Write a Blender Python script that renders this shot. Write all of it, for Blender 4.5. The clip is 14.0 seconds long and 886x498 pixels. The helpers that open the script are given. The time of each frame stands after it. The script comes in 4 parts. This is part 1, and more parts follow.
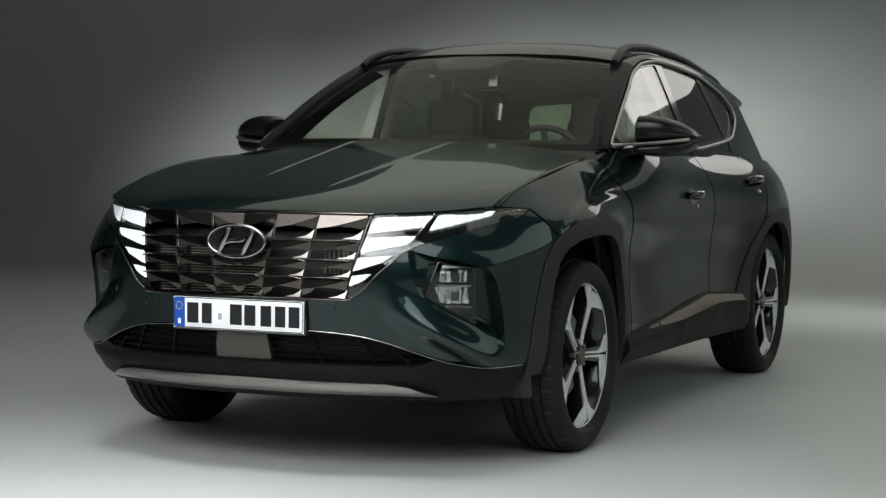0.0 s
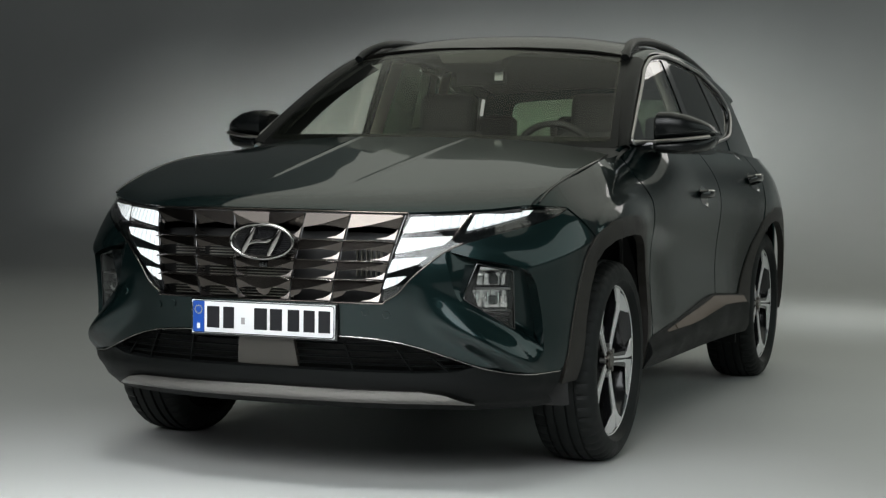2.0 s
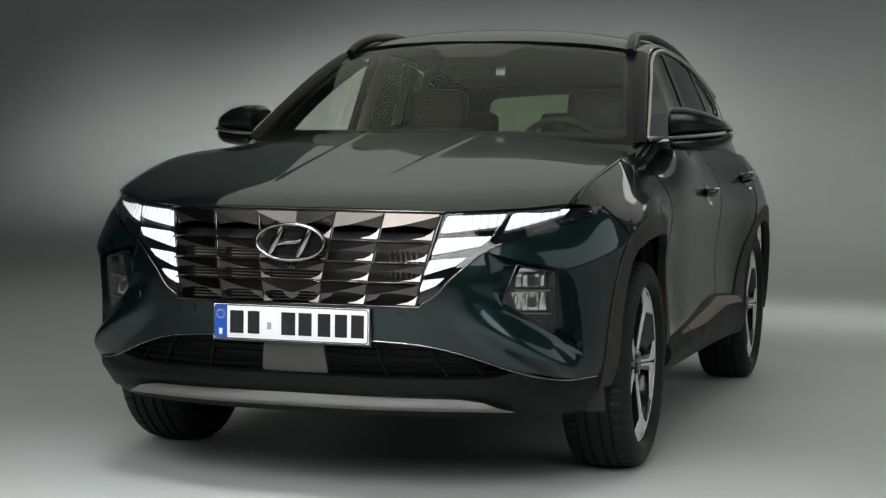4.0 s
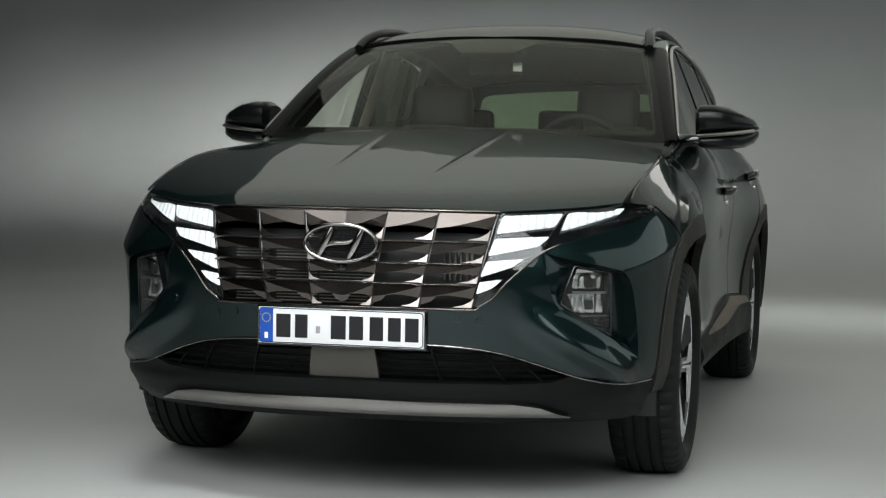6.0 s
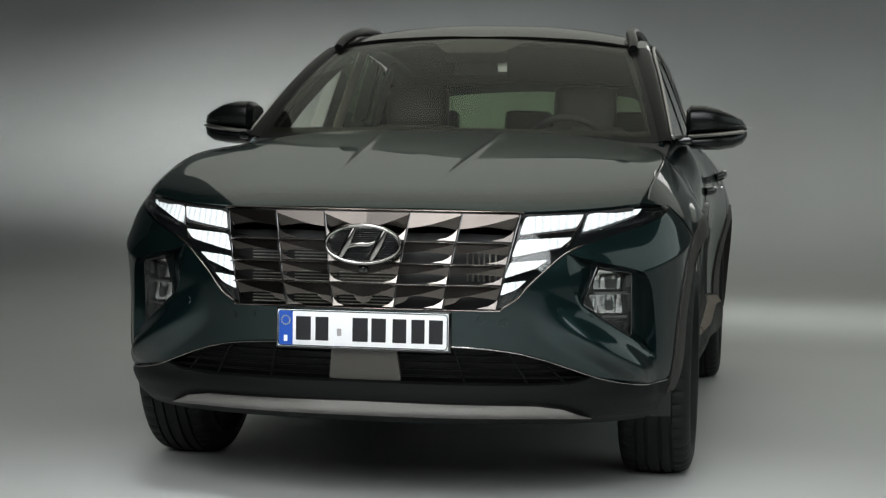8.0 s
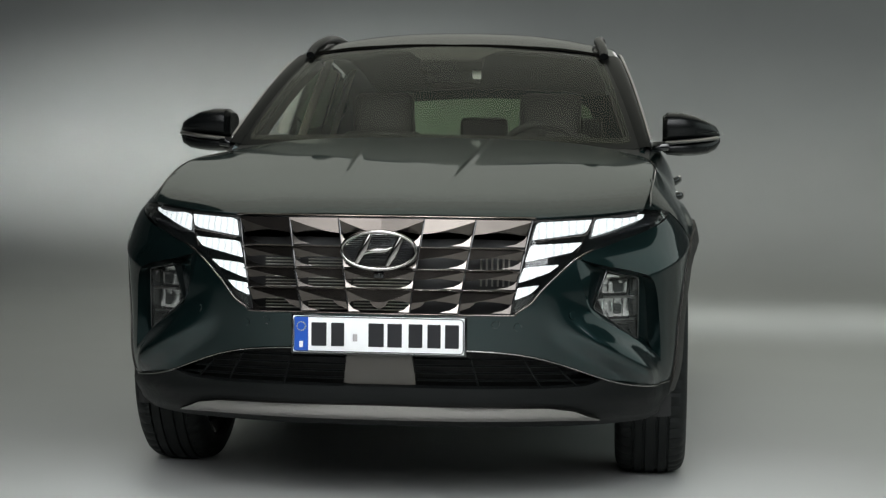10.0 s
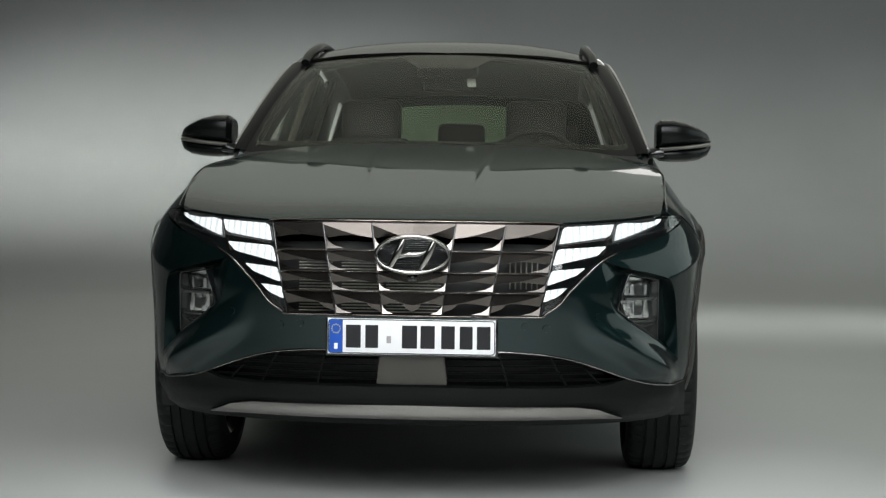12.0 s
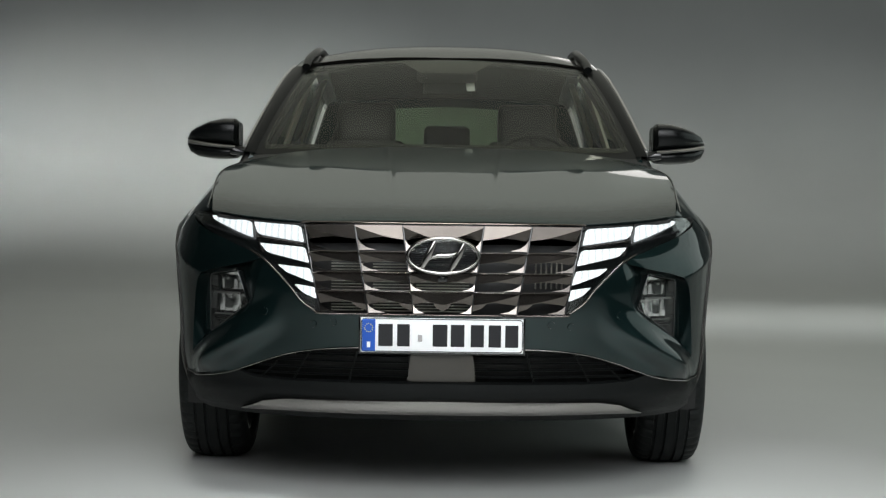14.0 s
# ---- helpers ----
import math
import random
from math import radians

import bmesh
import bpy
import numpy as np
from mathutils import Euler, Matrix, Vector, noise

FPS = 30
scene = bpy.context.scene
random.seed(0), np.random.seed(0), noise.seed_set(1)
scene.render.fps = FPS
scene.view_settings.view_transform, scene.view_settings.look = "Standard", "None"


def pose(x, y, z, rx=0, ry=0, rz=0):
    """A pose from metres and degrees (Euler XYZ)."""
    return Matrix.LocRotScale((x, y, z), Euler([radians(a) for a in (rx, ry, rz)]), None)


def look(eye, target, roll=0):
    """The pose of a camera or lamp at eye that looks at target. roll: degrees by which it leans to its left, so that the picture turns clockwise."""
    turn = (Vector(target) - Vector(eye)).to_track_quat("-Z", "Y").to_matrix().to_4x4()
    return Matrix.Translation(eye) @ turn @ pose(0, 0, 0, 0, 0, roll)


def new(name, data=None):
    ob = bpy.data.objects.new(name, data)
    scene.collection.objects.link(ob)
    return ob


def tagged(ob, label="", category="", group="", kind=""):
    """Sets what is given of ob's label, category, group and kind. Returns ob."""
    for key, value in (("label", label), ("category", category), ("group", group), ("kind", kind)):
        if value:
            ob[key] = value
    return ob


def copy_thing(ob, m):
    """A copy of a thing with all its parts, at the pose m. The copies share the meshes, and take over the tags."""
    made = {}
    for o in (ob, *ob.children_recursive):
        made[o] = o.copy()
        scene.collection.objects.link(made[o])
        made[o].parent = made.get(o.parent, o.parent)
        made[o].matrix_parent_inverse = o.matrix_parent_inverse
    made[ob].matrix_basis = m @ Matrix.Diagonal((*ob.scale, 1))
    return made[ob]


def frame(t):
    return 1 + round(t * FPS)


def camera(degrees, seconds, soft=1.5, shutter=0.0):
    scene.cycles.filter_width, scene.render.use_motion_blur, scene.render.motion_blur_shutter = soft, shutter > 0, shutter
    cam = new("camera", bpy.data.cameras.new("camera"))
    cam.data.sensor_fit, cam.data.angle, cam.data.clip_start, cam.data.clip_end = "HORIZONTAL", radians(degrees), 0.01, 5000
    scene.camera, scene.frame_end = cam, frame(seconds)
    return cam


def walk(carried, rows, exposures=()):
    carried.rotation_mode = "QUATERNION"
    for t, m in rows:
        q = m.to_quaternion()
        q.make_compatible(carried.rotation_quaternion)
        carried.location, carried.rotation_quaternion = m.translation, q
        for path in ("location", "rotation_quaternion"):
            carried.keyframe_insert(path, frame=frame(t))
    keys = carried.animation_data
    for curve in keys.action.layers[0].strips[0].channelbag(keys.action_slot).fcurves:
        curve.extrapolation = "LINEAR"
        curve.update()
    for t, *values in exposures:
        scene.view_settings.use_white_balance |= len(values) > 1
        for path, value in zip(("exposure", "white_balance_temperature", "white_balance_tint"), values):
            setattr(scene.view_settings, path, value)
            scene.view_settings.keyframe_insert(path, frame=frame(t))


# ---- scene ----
cam = camera(27.5, 14.0, soft=1.3)
PATH = [
    (0, (3.221, -5.364, 1.102), (2.393, -3.547, 0.989), 0.45),
    (0.5, (3.095, -5.345, 1.100), (2.290, -3.517, 0.987), 0.51),
    (1, (2.956, -5.328, 1.098), (2.177, -3.489, 0.985), 0.58),
    (1.5, (2.817, -5.302, 1.091), (2.067, -3.451, 0.978), 0.58),
    (2, (2.670, -5.277, 1.087), (1.950, -3.415, 0.974), 0.66),
    (2.5, (2.540, -5.257, 1.084), (1.846, -3.384, 0.971), 0.68),
    (5, (1.877, -5.164, 1.066), (1.332, -3.243, 0.953), 0.76),
    (5.5, (1.756, -5.155, 1.063), (1.234, -3.227, 0.950), 0.79),
    (6, (1.639, -5.163, 1.067), (1.143, -3.229, 0.953), 0.79),
    (6.5, (1.532, -5.165, 1.064), (1.065, -3.223, 0.950), 0.79),
    (7, (1.420, -5.173, 1.061), (0.985, -3.224, 0.949), 0.81),
    (7.5, (1.318, -5.193, 1.062), (0.914, -3.238, 0.950), 0.82),
    (8, (1.211, -5.219, 1.062), (0.846, -3.256, 0.950), 0.81),
    (10.5, (0.676, -5.404, 1.063), (0.487, -3.416, 0.959), 0.67),
    (11, (0.567, -5.453, 1.070), (0.407, -3.462, 0.966), 0.72),
    (11.5, (0.475, -5.506, 1.065), (0.344, -3.513, 0.965), 0.73),
    (12, (0.378, -5.554, 1.067), (0.276, -3.559, 0.968), 0.71),
    (12.5, (0.283, -5.608, 1.074), (0.209, -3.612, 0.974), 0.74),
    (13, (0.183, -5.664, 1.082), (0.137, -3.667, 0.981), 0.76),
    (13.5, (0.095, -5.713, 1.088), (0.072, -3.716, 0.986), 0.70),
    (14, (0.020, -5.757, 1.089), (0.013, -3.760, 0.987), 0.74),
]
walk(cam, [(t, look(eye, aim, roll)) for t, eye, aim, roll in PATH])

# ---- light ----
world = bpy.data.worlds.new("studio")
scene.world = world
world.use_nodes = True
world.node_tree.nodes["Background"].inputs[0].default_value = (0.55, 0.62, 0.58, 1)
world.node_tree.nodes["Background"].inputs[1].default_value = 0.02
scene.view_settings.exposure = -0.06


def area(name, eye, aim, sx, sy, watts, colour=(1, 0.95, 0.9), spread=180):
    data = bpy.data.lights.new(name, "AREA")
    data.shape, data.size, data.size_y = "RECTANGLE", sx, sy
    data.energy, data.color, data.spread = watts, colour, radians(spread)
    ob = new(name, data)
    ob.matrix_world = look(eye, aim)
    return ob


# The overhead softbox over the car, a front softbox above the camera, an unseen fill beside the car's left flank, and
# the lamps on the sweep.
area("overhead_softbox_light", (0.75, 5.84, 5.42), (0.75, 3.59, 0), 9.5, 11.6, 136, (0.945, 0.97, 0.855), 130)
area("front_softbox_light", (1.1, -6.2, 5.1), (0.1, 0.4, 0.4), 10.0, 5.2, 470, (0.94, 0.98, 1.0))
# Two unseen fills, added to brighten the floor before and under the nose.
area("front_floor_fill", (0.5, -3.7, 3.3), (0.35, 0.45, 0), 4.0, 2.0, 15, (0.955, 0.985, 1.0), 45)
area("front_floor_fill", (0.3, -1.2, 5.6), (0.3, -1.18, 0), 3.0, 2.0, 40, (0.955, 0.985, 1.0), 40)
# Added fill, out of view: brightens the wheels, doors and the floor beside them.
area("flank_fill_light", (7.4, 2.4, 3.0), (0.9, 1.6, 0.5), 9.0, 4.0, 105, (0.86, 1.0, 0.96))
area("rear_side_softbox_light", (2.15, 10.6, 3.58), (0.8, 1.5, 1.0), 1.9, 1.0, 8.4, (1, 0.95, 0.93))
area("backdrop_strip_light", (-5.4, 6.6, 3.5), (-5.6, 12.0, 0.5), 3.2, 0.3, 9, (0.94, 0.99, 0.98), 34)
area("backdrop_strip_light", (-2.5, 6.6, 3.5), (-2.7, 12.0, 0.6), 3.8, 0.3, 20.5, (0.94, 0.99, 0.98), 40)
area("backdrop_strip_light", (2.3, 6.4, 3.4), (2.5, 11.4, 0.75), 7.0, 0.3, 10.5, (0.94, 0.99, 0.98), 44)
area("far_floor_strip_light", (2.4, 7.0, 3.4), (2.4, 7.05, 0.0), 6.0, 0.3, 18, (0.95, 0.99, 0.985), 62)
# ---- materials ----
def material(name):
    mat = bpy.data.materials.new(name)
    mat.use_nodes = True
    tree = mat.node_tree
    return mat, tree, tree.nodes["Principled BSDF"]


def node(tree, kind, **values):
    made = tree.nodes.new(kind)
    for key, value in values.items():
        made.inputs[key].default_value = value
    return made


def simple(name, colour, rough, metal=0.0, coat=0.0, coat_rough=0.03, grain=0.0, grain_scale=300.0, vary=0.12, vary_scale=6.0, ior=1.5, flake=0.0, spec=0.5, edge=None):
    """A surface with slow variation of colour and roughness, and fine relief where it has grain."""
    mat, tree, shader = material(name)
    shader.inputs["Metallic"].default_value = metal
    shader.inputs["IOR"].default_value = ior
    shader.inputs["Specular IOR Level"].default_value = spec
    shader.inputs["Coat Weight"].default_value = coat
    shader.inputs["Coat Roughness"].default_value = coat_rough
    if edge:
        shader.inputs["Specular Tint"].default_value = (*edge, 1)
    place = tree.nodes.new("ShaderNodeTexCoord")
    slow = node(tree, "ShaderNodeTexNoise", Scale=vary_scale, Detail=4.0)
    tree.links.new(place.outputs["Object"], slow.inputs["Vector"])
    ramp = tree.nodes.new("ShaderNodeMapRange")
    ramp.inputs["From Min"].default_value, ramp.inputs["From Max"].default_value = 0.3, 0.7
    ramp.inputs["To Min"].default_value, ramp.inputs["To Max"].default_value = 1 - vary, 1 + vary
    tree.links.new(slow.outputs["Fac"], ramp.inputs["Value"])
    tint = node(tree, "ShaderNodeVectorMath")
    tint.operation = "SCALE"
    tint.inputs[0].default_value = colour
    tree.links.new(ramp.outputs["Result"], tint.inputs["Scale"])
    tree.links.new(tint.outputs[0], shader.inputs["Base Color"])
    dull = node(tree, "ShaderNodeMath")
    dull.operation = "MULTIPLY"
    dull.inputs[1].default_value = rough
    tree.links.new(ramp.outputs["Result"], dull.inputs[0])
    tree.links.new(dull.outputs[0], shader.inputs["Roughness"])
    if grain:
        fine = node(tree, "ShaderNodeTexNoise", Scale=grain_scale, Detail=3.0)
        tree.links.new(place.outputs["Object"], fine.inputs["Vector"])
        bump = node(tree, "ShaderNodeBump", Strength=grain, Distance=0.002)
        tree.links.new(fine.outputs["Fac"], bump.inputs["Height"])
        tree.links.new(bump.outputs["Normal"], shader.inputs["Normal"])
    if flake:
        cell = node(tree, "ShaderNodeTexVoronoi", Scale=2500.0)
        tree.links.new(place.outputs["Object"], cell.inputs["Vector"])
        bump = node(tree, "ShaderNodeBump", Strength=flake, Distance=0.0005)
        tree.links.new(cell.outputs["Distance"], bump.inputs["Height"])
        tree.links.new(bump.outputs["Normal"], shader.inputs["Normal"])
    return mat


def pane(name, tint, gloss_tint=(1, 1, 1), least=0.04, most=1.0):
    """Thin glass: tinted see-through with a mirror gloss that grows towards grazing angles."""
    mat, tree, shader = material(name)
    tree.nodes.remove(shader)
    weight = node(tree, "ShaderNodeLayerWeight", Blend=0.5)
    power = node(tree, "ShaderNodeMath")
    power.operation = "POWER"
    power.inputs[1].default_value = 5.0
    tree.links.new(weight.outputs["Facing"], power.inputs[0])
    part_of = node(tree, "ShaderNodeMath")
    part_of.operation = "MULTIPLY_ADD"
    part_of.inputs[1].default_value, part_of.inputs[2].default_value = most - least, least
    tree.links.new(power.outputs[0], part_of.inputs[0])
    clear = node(tree, "ShaderNodeBsdfTransparent", Color=(*tint, 1))
    gloss = node(tree, "ShaderNodeBsdfGlossy", Color=(*gloss_tint, 1), Roughness=0.015)
    mix = tree.nodes.new("ShaderNodeMixShader")
    tree.links.new(part_of.outputs[0], mix.inputs[0])
    tree.links.new(clear.outputs[0], mix.inputs[1])
    tree.links.new(gloss.outputs[0], mix.inputs[2])
    tree.links.new(mix.outputs[0], tree.nodes["Material Output"].inputs["Surface"])
    return mat


def glow(name, colour, strength):
    mat, tree, shader = material(name)
    shader.inputs["Base Color"].default_value = (0.3, 0.3, 0.3, 1)
    shader.inputs["Emission Color"].default_value = (*colour, 1)
    shader.inputs["Emission Strength"].default_value = strength
    return mat


PAINT = simple("car_paint", (0.0098, 0.0225, 0.0225), 0.3, metal=0.8, coat=0.82, coat_rough=0.02, vary=0.03, vary_scale=2.0, flake=0.12, edge=(0.25, 0.345, 0.335))
GLOSS_BLACK = simple("gloss_black", (0.006, 0.007, 0.007), 0.08, coat=0.6, vary=0.1)
PLASTIC = simple("black_moulded_plastic", (0.0042, 0.0049, 0.0048), 0.48, spec=0.14, grain=0.35, grain_scale=700, vary=0.15)
PILLAR_BLACK = simple("satin_black_paint", (0.009, 0.0095, 0.009), 0.34, spec=0.1, vary=0.1)
ROOF_BLACK = simple("dark_roof_glass", (0.012, 0.0115, 0.010), 0.12, spec=0.17, vary=0.1)
RAIL_BLACK = simple("satin_black_rail", (0.007, 0.008, 0.008), 0.35, spec=0.3, vary=0.1)
MIRROR_BLACK = simple("mirror_cap_black", (0.007, 0.008, 0.008), 0.26, spec=0.3, vary=0.1)
MATTE = simple("dark_inner_plastic", (0.008, 0.008, 0.008), 0.6, vary=0.2)
CHROME = simple("chrome", (0.72, 0.70, 0.68), 0.08, metal=1.0, vary=0.06)
DARK_CHROME = simple("smoked_chrome", (0.108, 0.095, 0.086), 0.22, metal=1.0, vary=0.1, vary_scale=12)
BADGE_CHROME = simple("badge_chrome", (0.34, 0.325, 0.31), 0.14, metal=1.0, vary=0.06)
CHROME_GREY = simple("grey_chrome", (0.165, 0.15, 0.138), 0.2, metal=1.0, vary=0.06)
SKID = simple("skid_silver", (0.27, 0.255, 0.245), 0.26, metal=1.0, grain=0.02, grain_scale=900, vary=0.06)
REFLECTOR = simple("lamp_reflector", (0.85, 0.84, 0.82), 0.24, metal=1.0, vary=0.05)
SATIN = simple("satin_silver", (0.42, 0.408, 0.40), 0.30, metal=1.0, grain=0.02, grain_scale=900, vary=0.06)
RUBBER = simple("tyre_rubber", (0.0055, 0.0068, 0.0065), 0.6, spec=0.25, grain=0.3, grain_scale=500, vary=0.25)
ALLOY = simple("machined_alloy", (0.78, 0.77, 0.76), 0.34, metal=0.2, grain=0.12, grain_scale=1200, vary=0.05)
ALLOY_BLACK = simple("black_alloy", (0.010, 0.010, 0.011), 0.22, coat=0.5, vary=0.1)
STEEL = simple("brake_steel", (0.35, 0.34, 0.33), 0.4, metal=1.0, grain=0.2, vary=0.2)
PLATE_WHITE = simple("plate_white", (0.86, 0.86, 0.87), 0.35, vary=0.03)
PLATE_BLUE = simple("plate_blue", (0.010, 0.075, 0.40), 0.35, vary=0.05)
PLATE_BLACK = simple("plate_black", (0.010, 0.010, 0.012), 0.4, vary=0.1)
PLATE_YELLOW = simple("plate_yellow", (0.75, 0.6, 0.1), 0.4, vary=0.05)
FABRIC = simple("seat_leather", (0.014, 0.014, 0.0135), 0.55, grain=0.12, grain_scale=400, vary=0.2)
TRIM_GREY = simple("interior_plastic", (0.012, 0.012, 0.012), 0.6, grain=0.3, grain_scale=600, vary=0.15)
LINER = simple("headliner_cloth", (0.035, 0.035, 0.033), 0.9, grain=0.4, grain_scale=500, vary=0.1)
PILLAR_CLOTH = simple("pillar_cloth", (0.58, 0.55, 0.44), 0.9, grain=0.4, grain_scale=500, vary=0.08)
PAPER = simple("paper_tag", (0.75, 0.76, 0.72), 0.7, vary=0.05)
WINDSCREEN = pane("windscreen_glass", (0.92, 0.93, 0.89), least=0.012, most=0.28)
SIDE_GLASS = pane("side_glass", (0.94, 0.95, 0.93))
PRIVACY = pane("privacy_glass", (0.44, 0.52, 0.42))
DARK_GLASS = pane("dark_privacy_glass", (0.20, 0.25, 0.20))
CLADDING = simple("moulded_cladding", (0.017, 0.0148, 0.0123), 0.46, spec=0.3, grain=0.3, grain_scale=700, vary=0.15)
LENS = pane("lamp_lens", (0.975, 0.98, 0.98))
MIRROR = simple("mirror_glass", (0.9, 0.9, 0.9), 0.01, metal=1.0, vary=0.0)
DRL = glow("daytime_light", (0.92, 0.98, 1.0), 2.6)
_t = DRL.node_tree
_w = node(_t, "ShaderNodeTexWave", Scale=14.0, Distortion=1.0)
_w.bands_direction = "X"
_c = _t.nodes.new("ShaderNodeTexCoord")
_m = node(_t, "ShaderNodeMapRange")
_m.inputs["To Min"].default_value, _m.inputs["To Max"].default_value = 0.70, 1.3
_t.links.new(_c.outputs["Object"], _w.inputs["Vector"])
_t.links.new(_w.outputs["Fac"], _m.inputs["Value"])
_t.links.new(_m.outputs["Result"], _t.nodes["Principled BSDF"].inputs["Emission Strength"])
FLOOR = simple("painted_studio_floor", (0.398, 0.408, 0.396), 0.5, grain=0.06, grain_scale=60, vary=0.05, vary_scale=0.8)
SILL_TRIM = simple("sill_trim", (0.115, 0.086, 0.066), 0.5, grain=0.1, grain_scale=700, vary=0.08)
BLACKOUT = simple("dark_enclosure", (0.009, 0.013, 0.012), 0.9, grain=0.2, grain_scale=30, vary=0.2)

# ---- shapes ----
def mesh_part(name, verts, faces, mats, parent=None, label="", which=None, angle=35):
    """One mesh object under a thing or part. which: a material's number for each face."""
    me = bpy.data.meshes.new(name)
    me.from_pydata([tuple(map(float, v)) for v in verts], [], [tuple(map(int, f)) for f in faces])
    for mat in mats if isinstance(mats, (list, tuple)) else [mats]:
        me.materials.append(mat)
    if which is not None:
        me.polygons.foreach_set("material_index", np.array(which, dtype=np.int32))
    me.validate()
    me.shade_smooth()
    me.set_sharp_from_angle(angle=radians(angle))
    ob = new(name, me)
    ob.parent = parent
    return tagged(ob, label)


def part(name, bm, mat, parent=None, label="", angle=35):
    bmesh.ops.recalc_face_normals(bm, faces=bm.faces[:])
    me = bpy.data.meshes.new(name)
    bm.to_mesh(me)
    bm.free()
    me.materials.append(mat)
    me.shade_smooth()
    me.set_sharp_from_angle(angle=radians(angle))
    ob = new(name, me)
    ob.parent = parent
    return tagged(ob, label)


def block(size, at=(0, 0, 0), bevel=0.004, segments=2, turn=(0, 0, 0)):
    """A bmesh box with rounded edges."""
    bm = bmesh.new()
    bmesh.ops.create_cube(bm, size=1)
    for v in bm.verts:
        v.co = Vector((v.co.x * size[0], v.co.y * size[1], v.co.z * size[2]))
    if bevel:
        bmesh.ops.bevel(bm, geom=bm.edges[:], offset=bevel, segments=segments, affect="EDGES", profile=0.6)
    bm.transform(pose(*at, *turn))
    return bm


def joined(*some):
    """Several bmeshes as one."""
    out = bmesh.new()
    for bm in some:
        me = bpy.data.meshes.new("piece")
        bm.to_mesh(me)
        bm.free()
        out.from_mesh(me)
        bpy.data.meshes.remove(me)
    return out


def cubic(xs, ys):
    """A natural cubic spline through the points, as a function of arrays; straight on past the ends."""
    xs, ys = np.array(xs, float), np.array(ys, float)
    n, h = len(xs), np.diff(xs)
    a, b = np.eye(n), np.zeros((n,) + ys.shape[1:])
    for i in range(1, n - 1):
        a[i, i - 1 : i + 2] = h[i - 1], 2 * (h[i - 1] + h[i]), h[i]
        b[i] = 6 * ((ys[i + 1] - ys[i]) / h[i] - (ys[i] - ys[i - 1]) / h[i - 1])
    m = np.linalg.solve(a, b)

    def value(x):
        x = np.asarray(x, float)
        k = np.clip(np.searchsorted(xs, x) - 1, 0, n - 2)
        shape = (...,) + (None,) * (ys.ndim - 1)
        w = xs[k + 1] - xs[k]
        c = np.clip(x, xs[0], xs[-1])
        p, q = ((xs[k + 1] - c) / w)[shape], ((c - xs[k]) / w)[shape]
        w = w[shape]
        return p * ys[k] + q * ys[k + 1] + ((p**3 - p) * m[k] + (q**3 - q) * m[k + 1]) * w * w / 6

    return value


def smooth(a, b, x):
    t = np.clip((np.asarray(x, float) - a) / (b - a), 0, 1)
    return t * t * (3 - 2 * t)


def rounded(points, radius=0.02, steps=5):
    """A closed outline with its corners rounded. A point may carry a radius of its own as a third number."""
    pts = [np.array(p[:2], float) for p in points]
    radii = [p[2] if len(p) > 2 else radius for p in points]
    out = []
    for i, p in enumerate(pts):
        a, b = pts[i - 1] - p, pts[(i + 1) % len(pts)] - p
        la, lb = np.linalg.norm(a), np.linalg.norm(b)
        r = min(radii[i], 0.48 * la, 0.48 * lb)
        if r < 1e-4:
            out.append(p)
            continue
        p0, p1 = p + a / la * r, p + b / lb * r
        for t in np.linspace(0, 1, steps):
            out.append((1 - t) ** 2 * p0 + 2 * t * (1 - t) * p + t * t * p1)
    return np.array(out)


def mirrored(right):
    """A closed outline, symmetric about 0, from its right half given from the centre line round to the centre line."""
    left = [(-p[0], *p[1:]) for p in right[::-1] if abs(p[0]) > 1e-6]
    return list(right) + left


def inset(outline, by):
    p = np.array(outline, float)
    area2 = np.sum(p[:, 0] * np.roll(p[:, 1], -1) - np.roll(p[:, 0], -1) * p[:, 1])
    e = np.roll(p, -1, 0) - np.roll(p, 1, 0)
    nrm = np.stack([-e[:, 1], e[:, 0]], 1) / (np.linalg.norm(e, axis=1, keepdims=True) + 1e-9)
    return p + nrm * by * np.sign(area2)


def inside(points, outline):
    x, y = points[:, :1], points[:, 1:]
    a, b = outline, np.roll(outline, -1, 0)
    cross = (a[:, 1] > y) != (b[:, 1] > y)
    dy = b[:, 1] - a[:, 1]
    at = a[:, 0] + (y - a[:, 1]) / np.where(np.abs(dy) < 1e-12, 1e-12, dy) * (b[:, 0] - a[:, 0])
    return (cross & (x < at)).sum(1) % 2 == 1


def nearest(points, outline):
    """The nearest point of the outline to each point."""
    a, d = outline, np.roll(outline, -1, 0) - outline
    best, far = np.zeros_like(points), np.full(len(points), 1e9)
    for p, e in zip(a, d):
        t = np.clip(((points - p) @ e) / (e @ e + 1e-15), 0, 1)
        q = p + t[:, None] * e
        f = ((points - q) ** 2).sum(1)
        near = f < far
        best[near], far[near] = q[near], f[near]
    return best, np.sqrt(far)


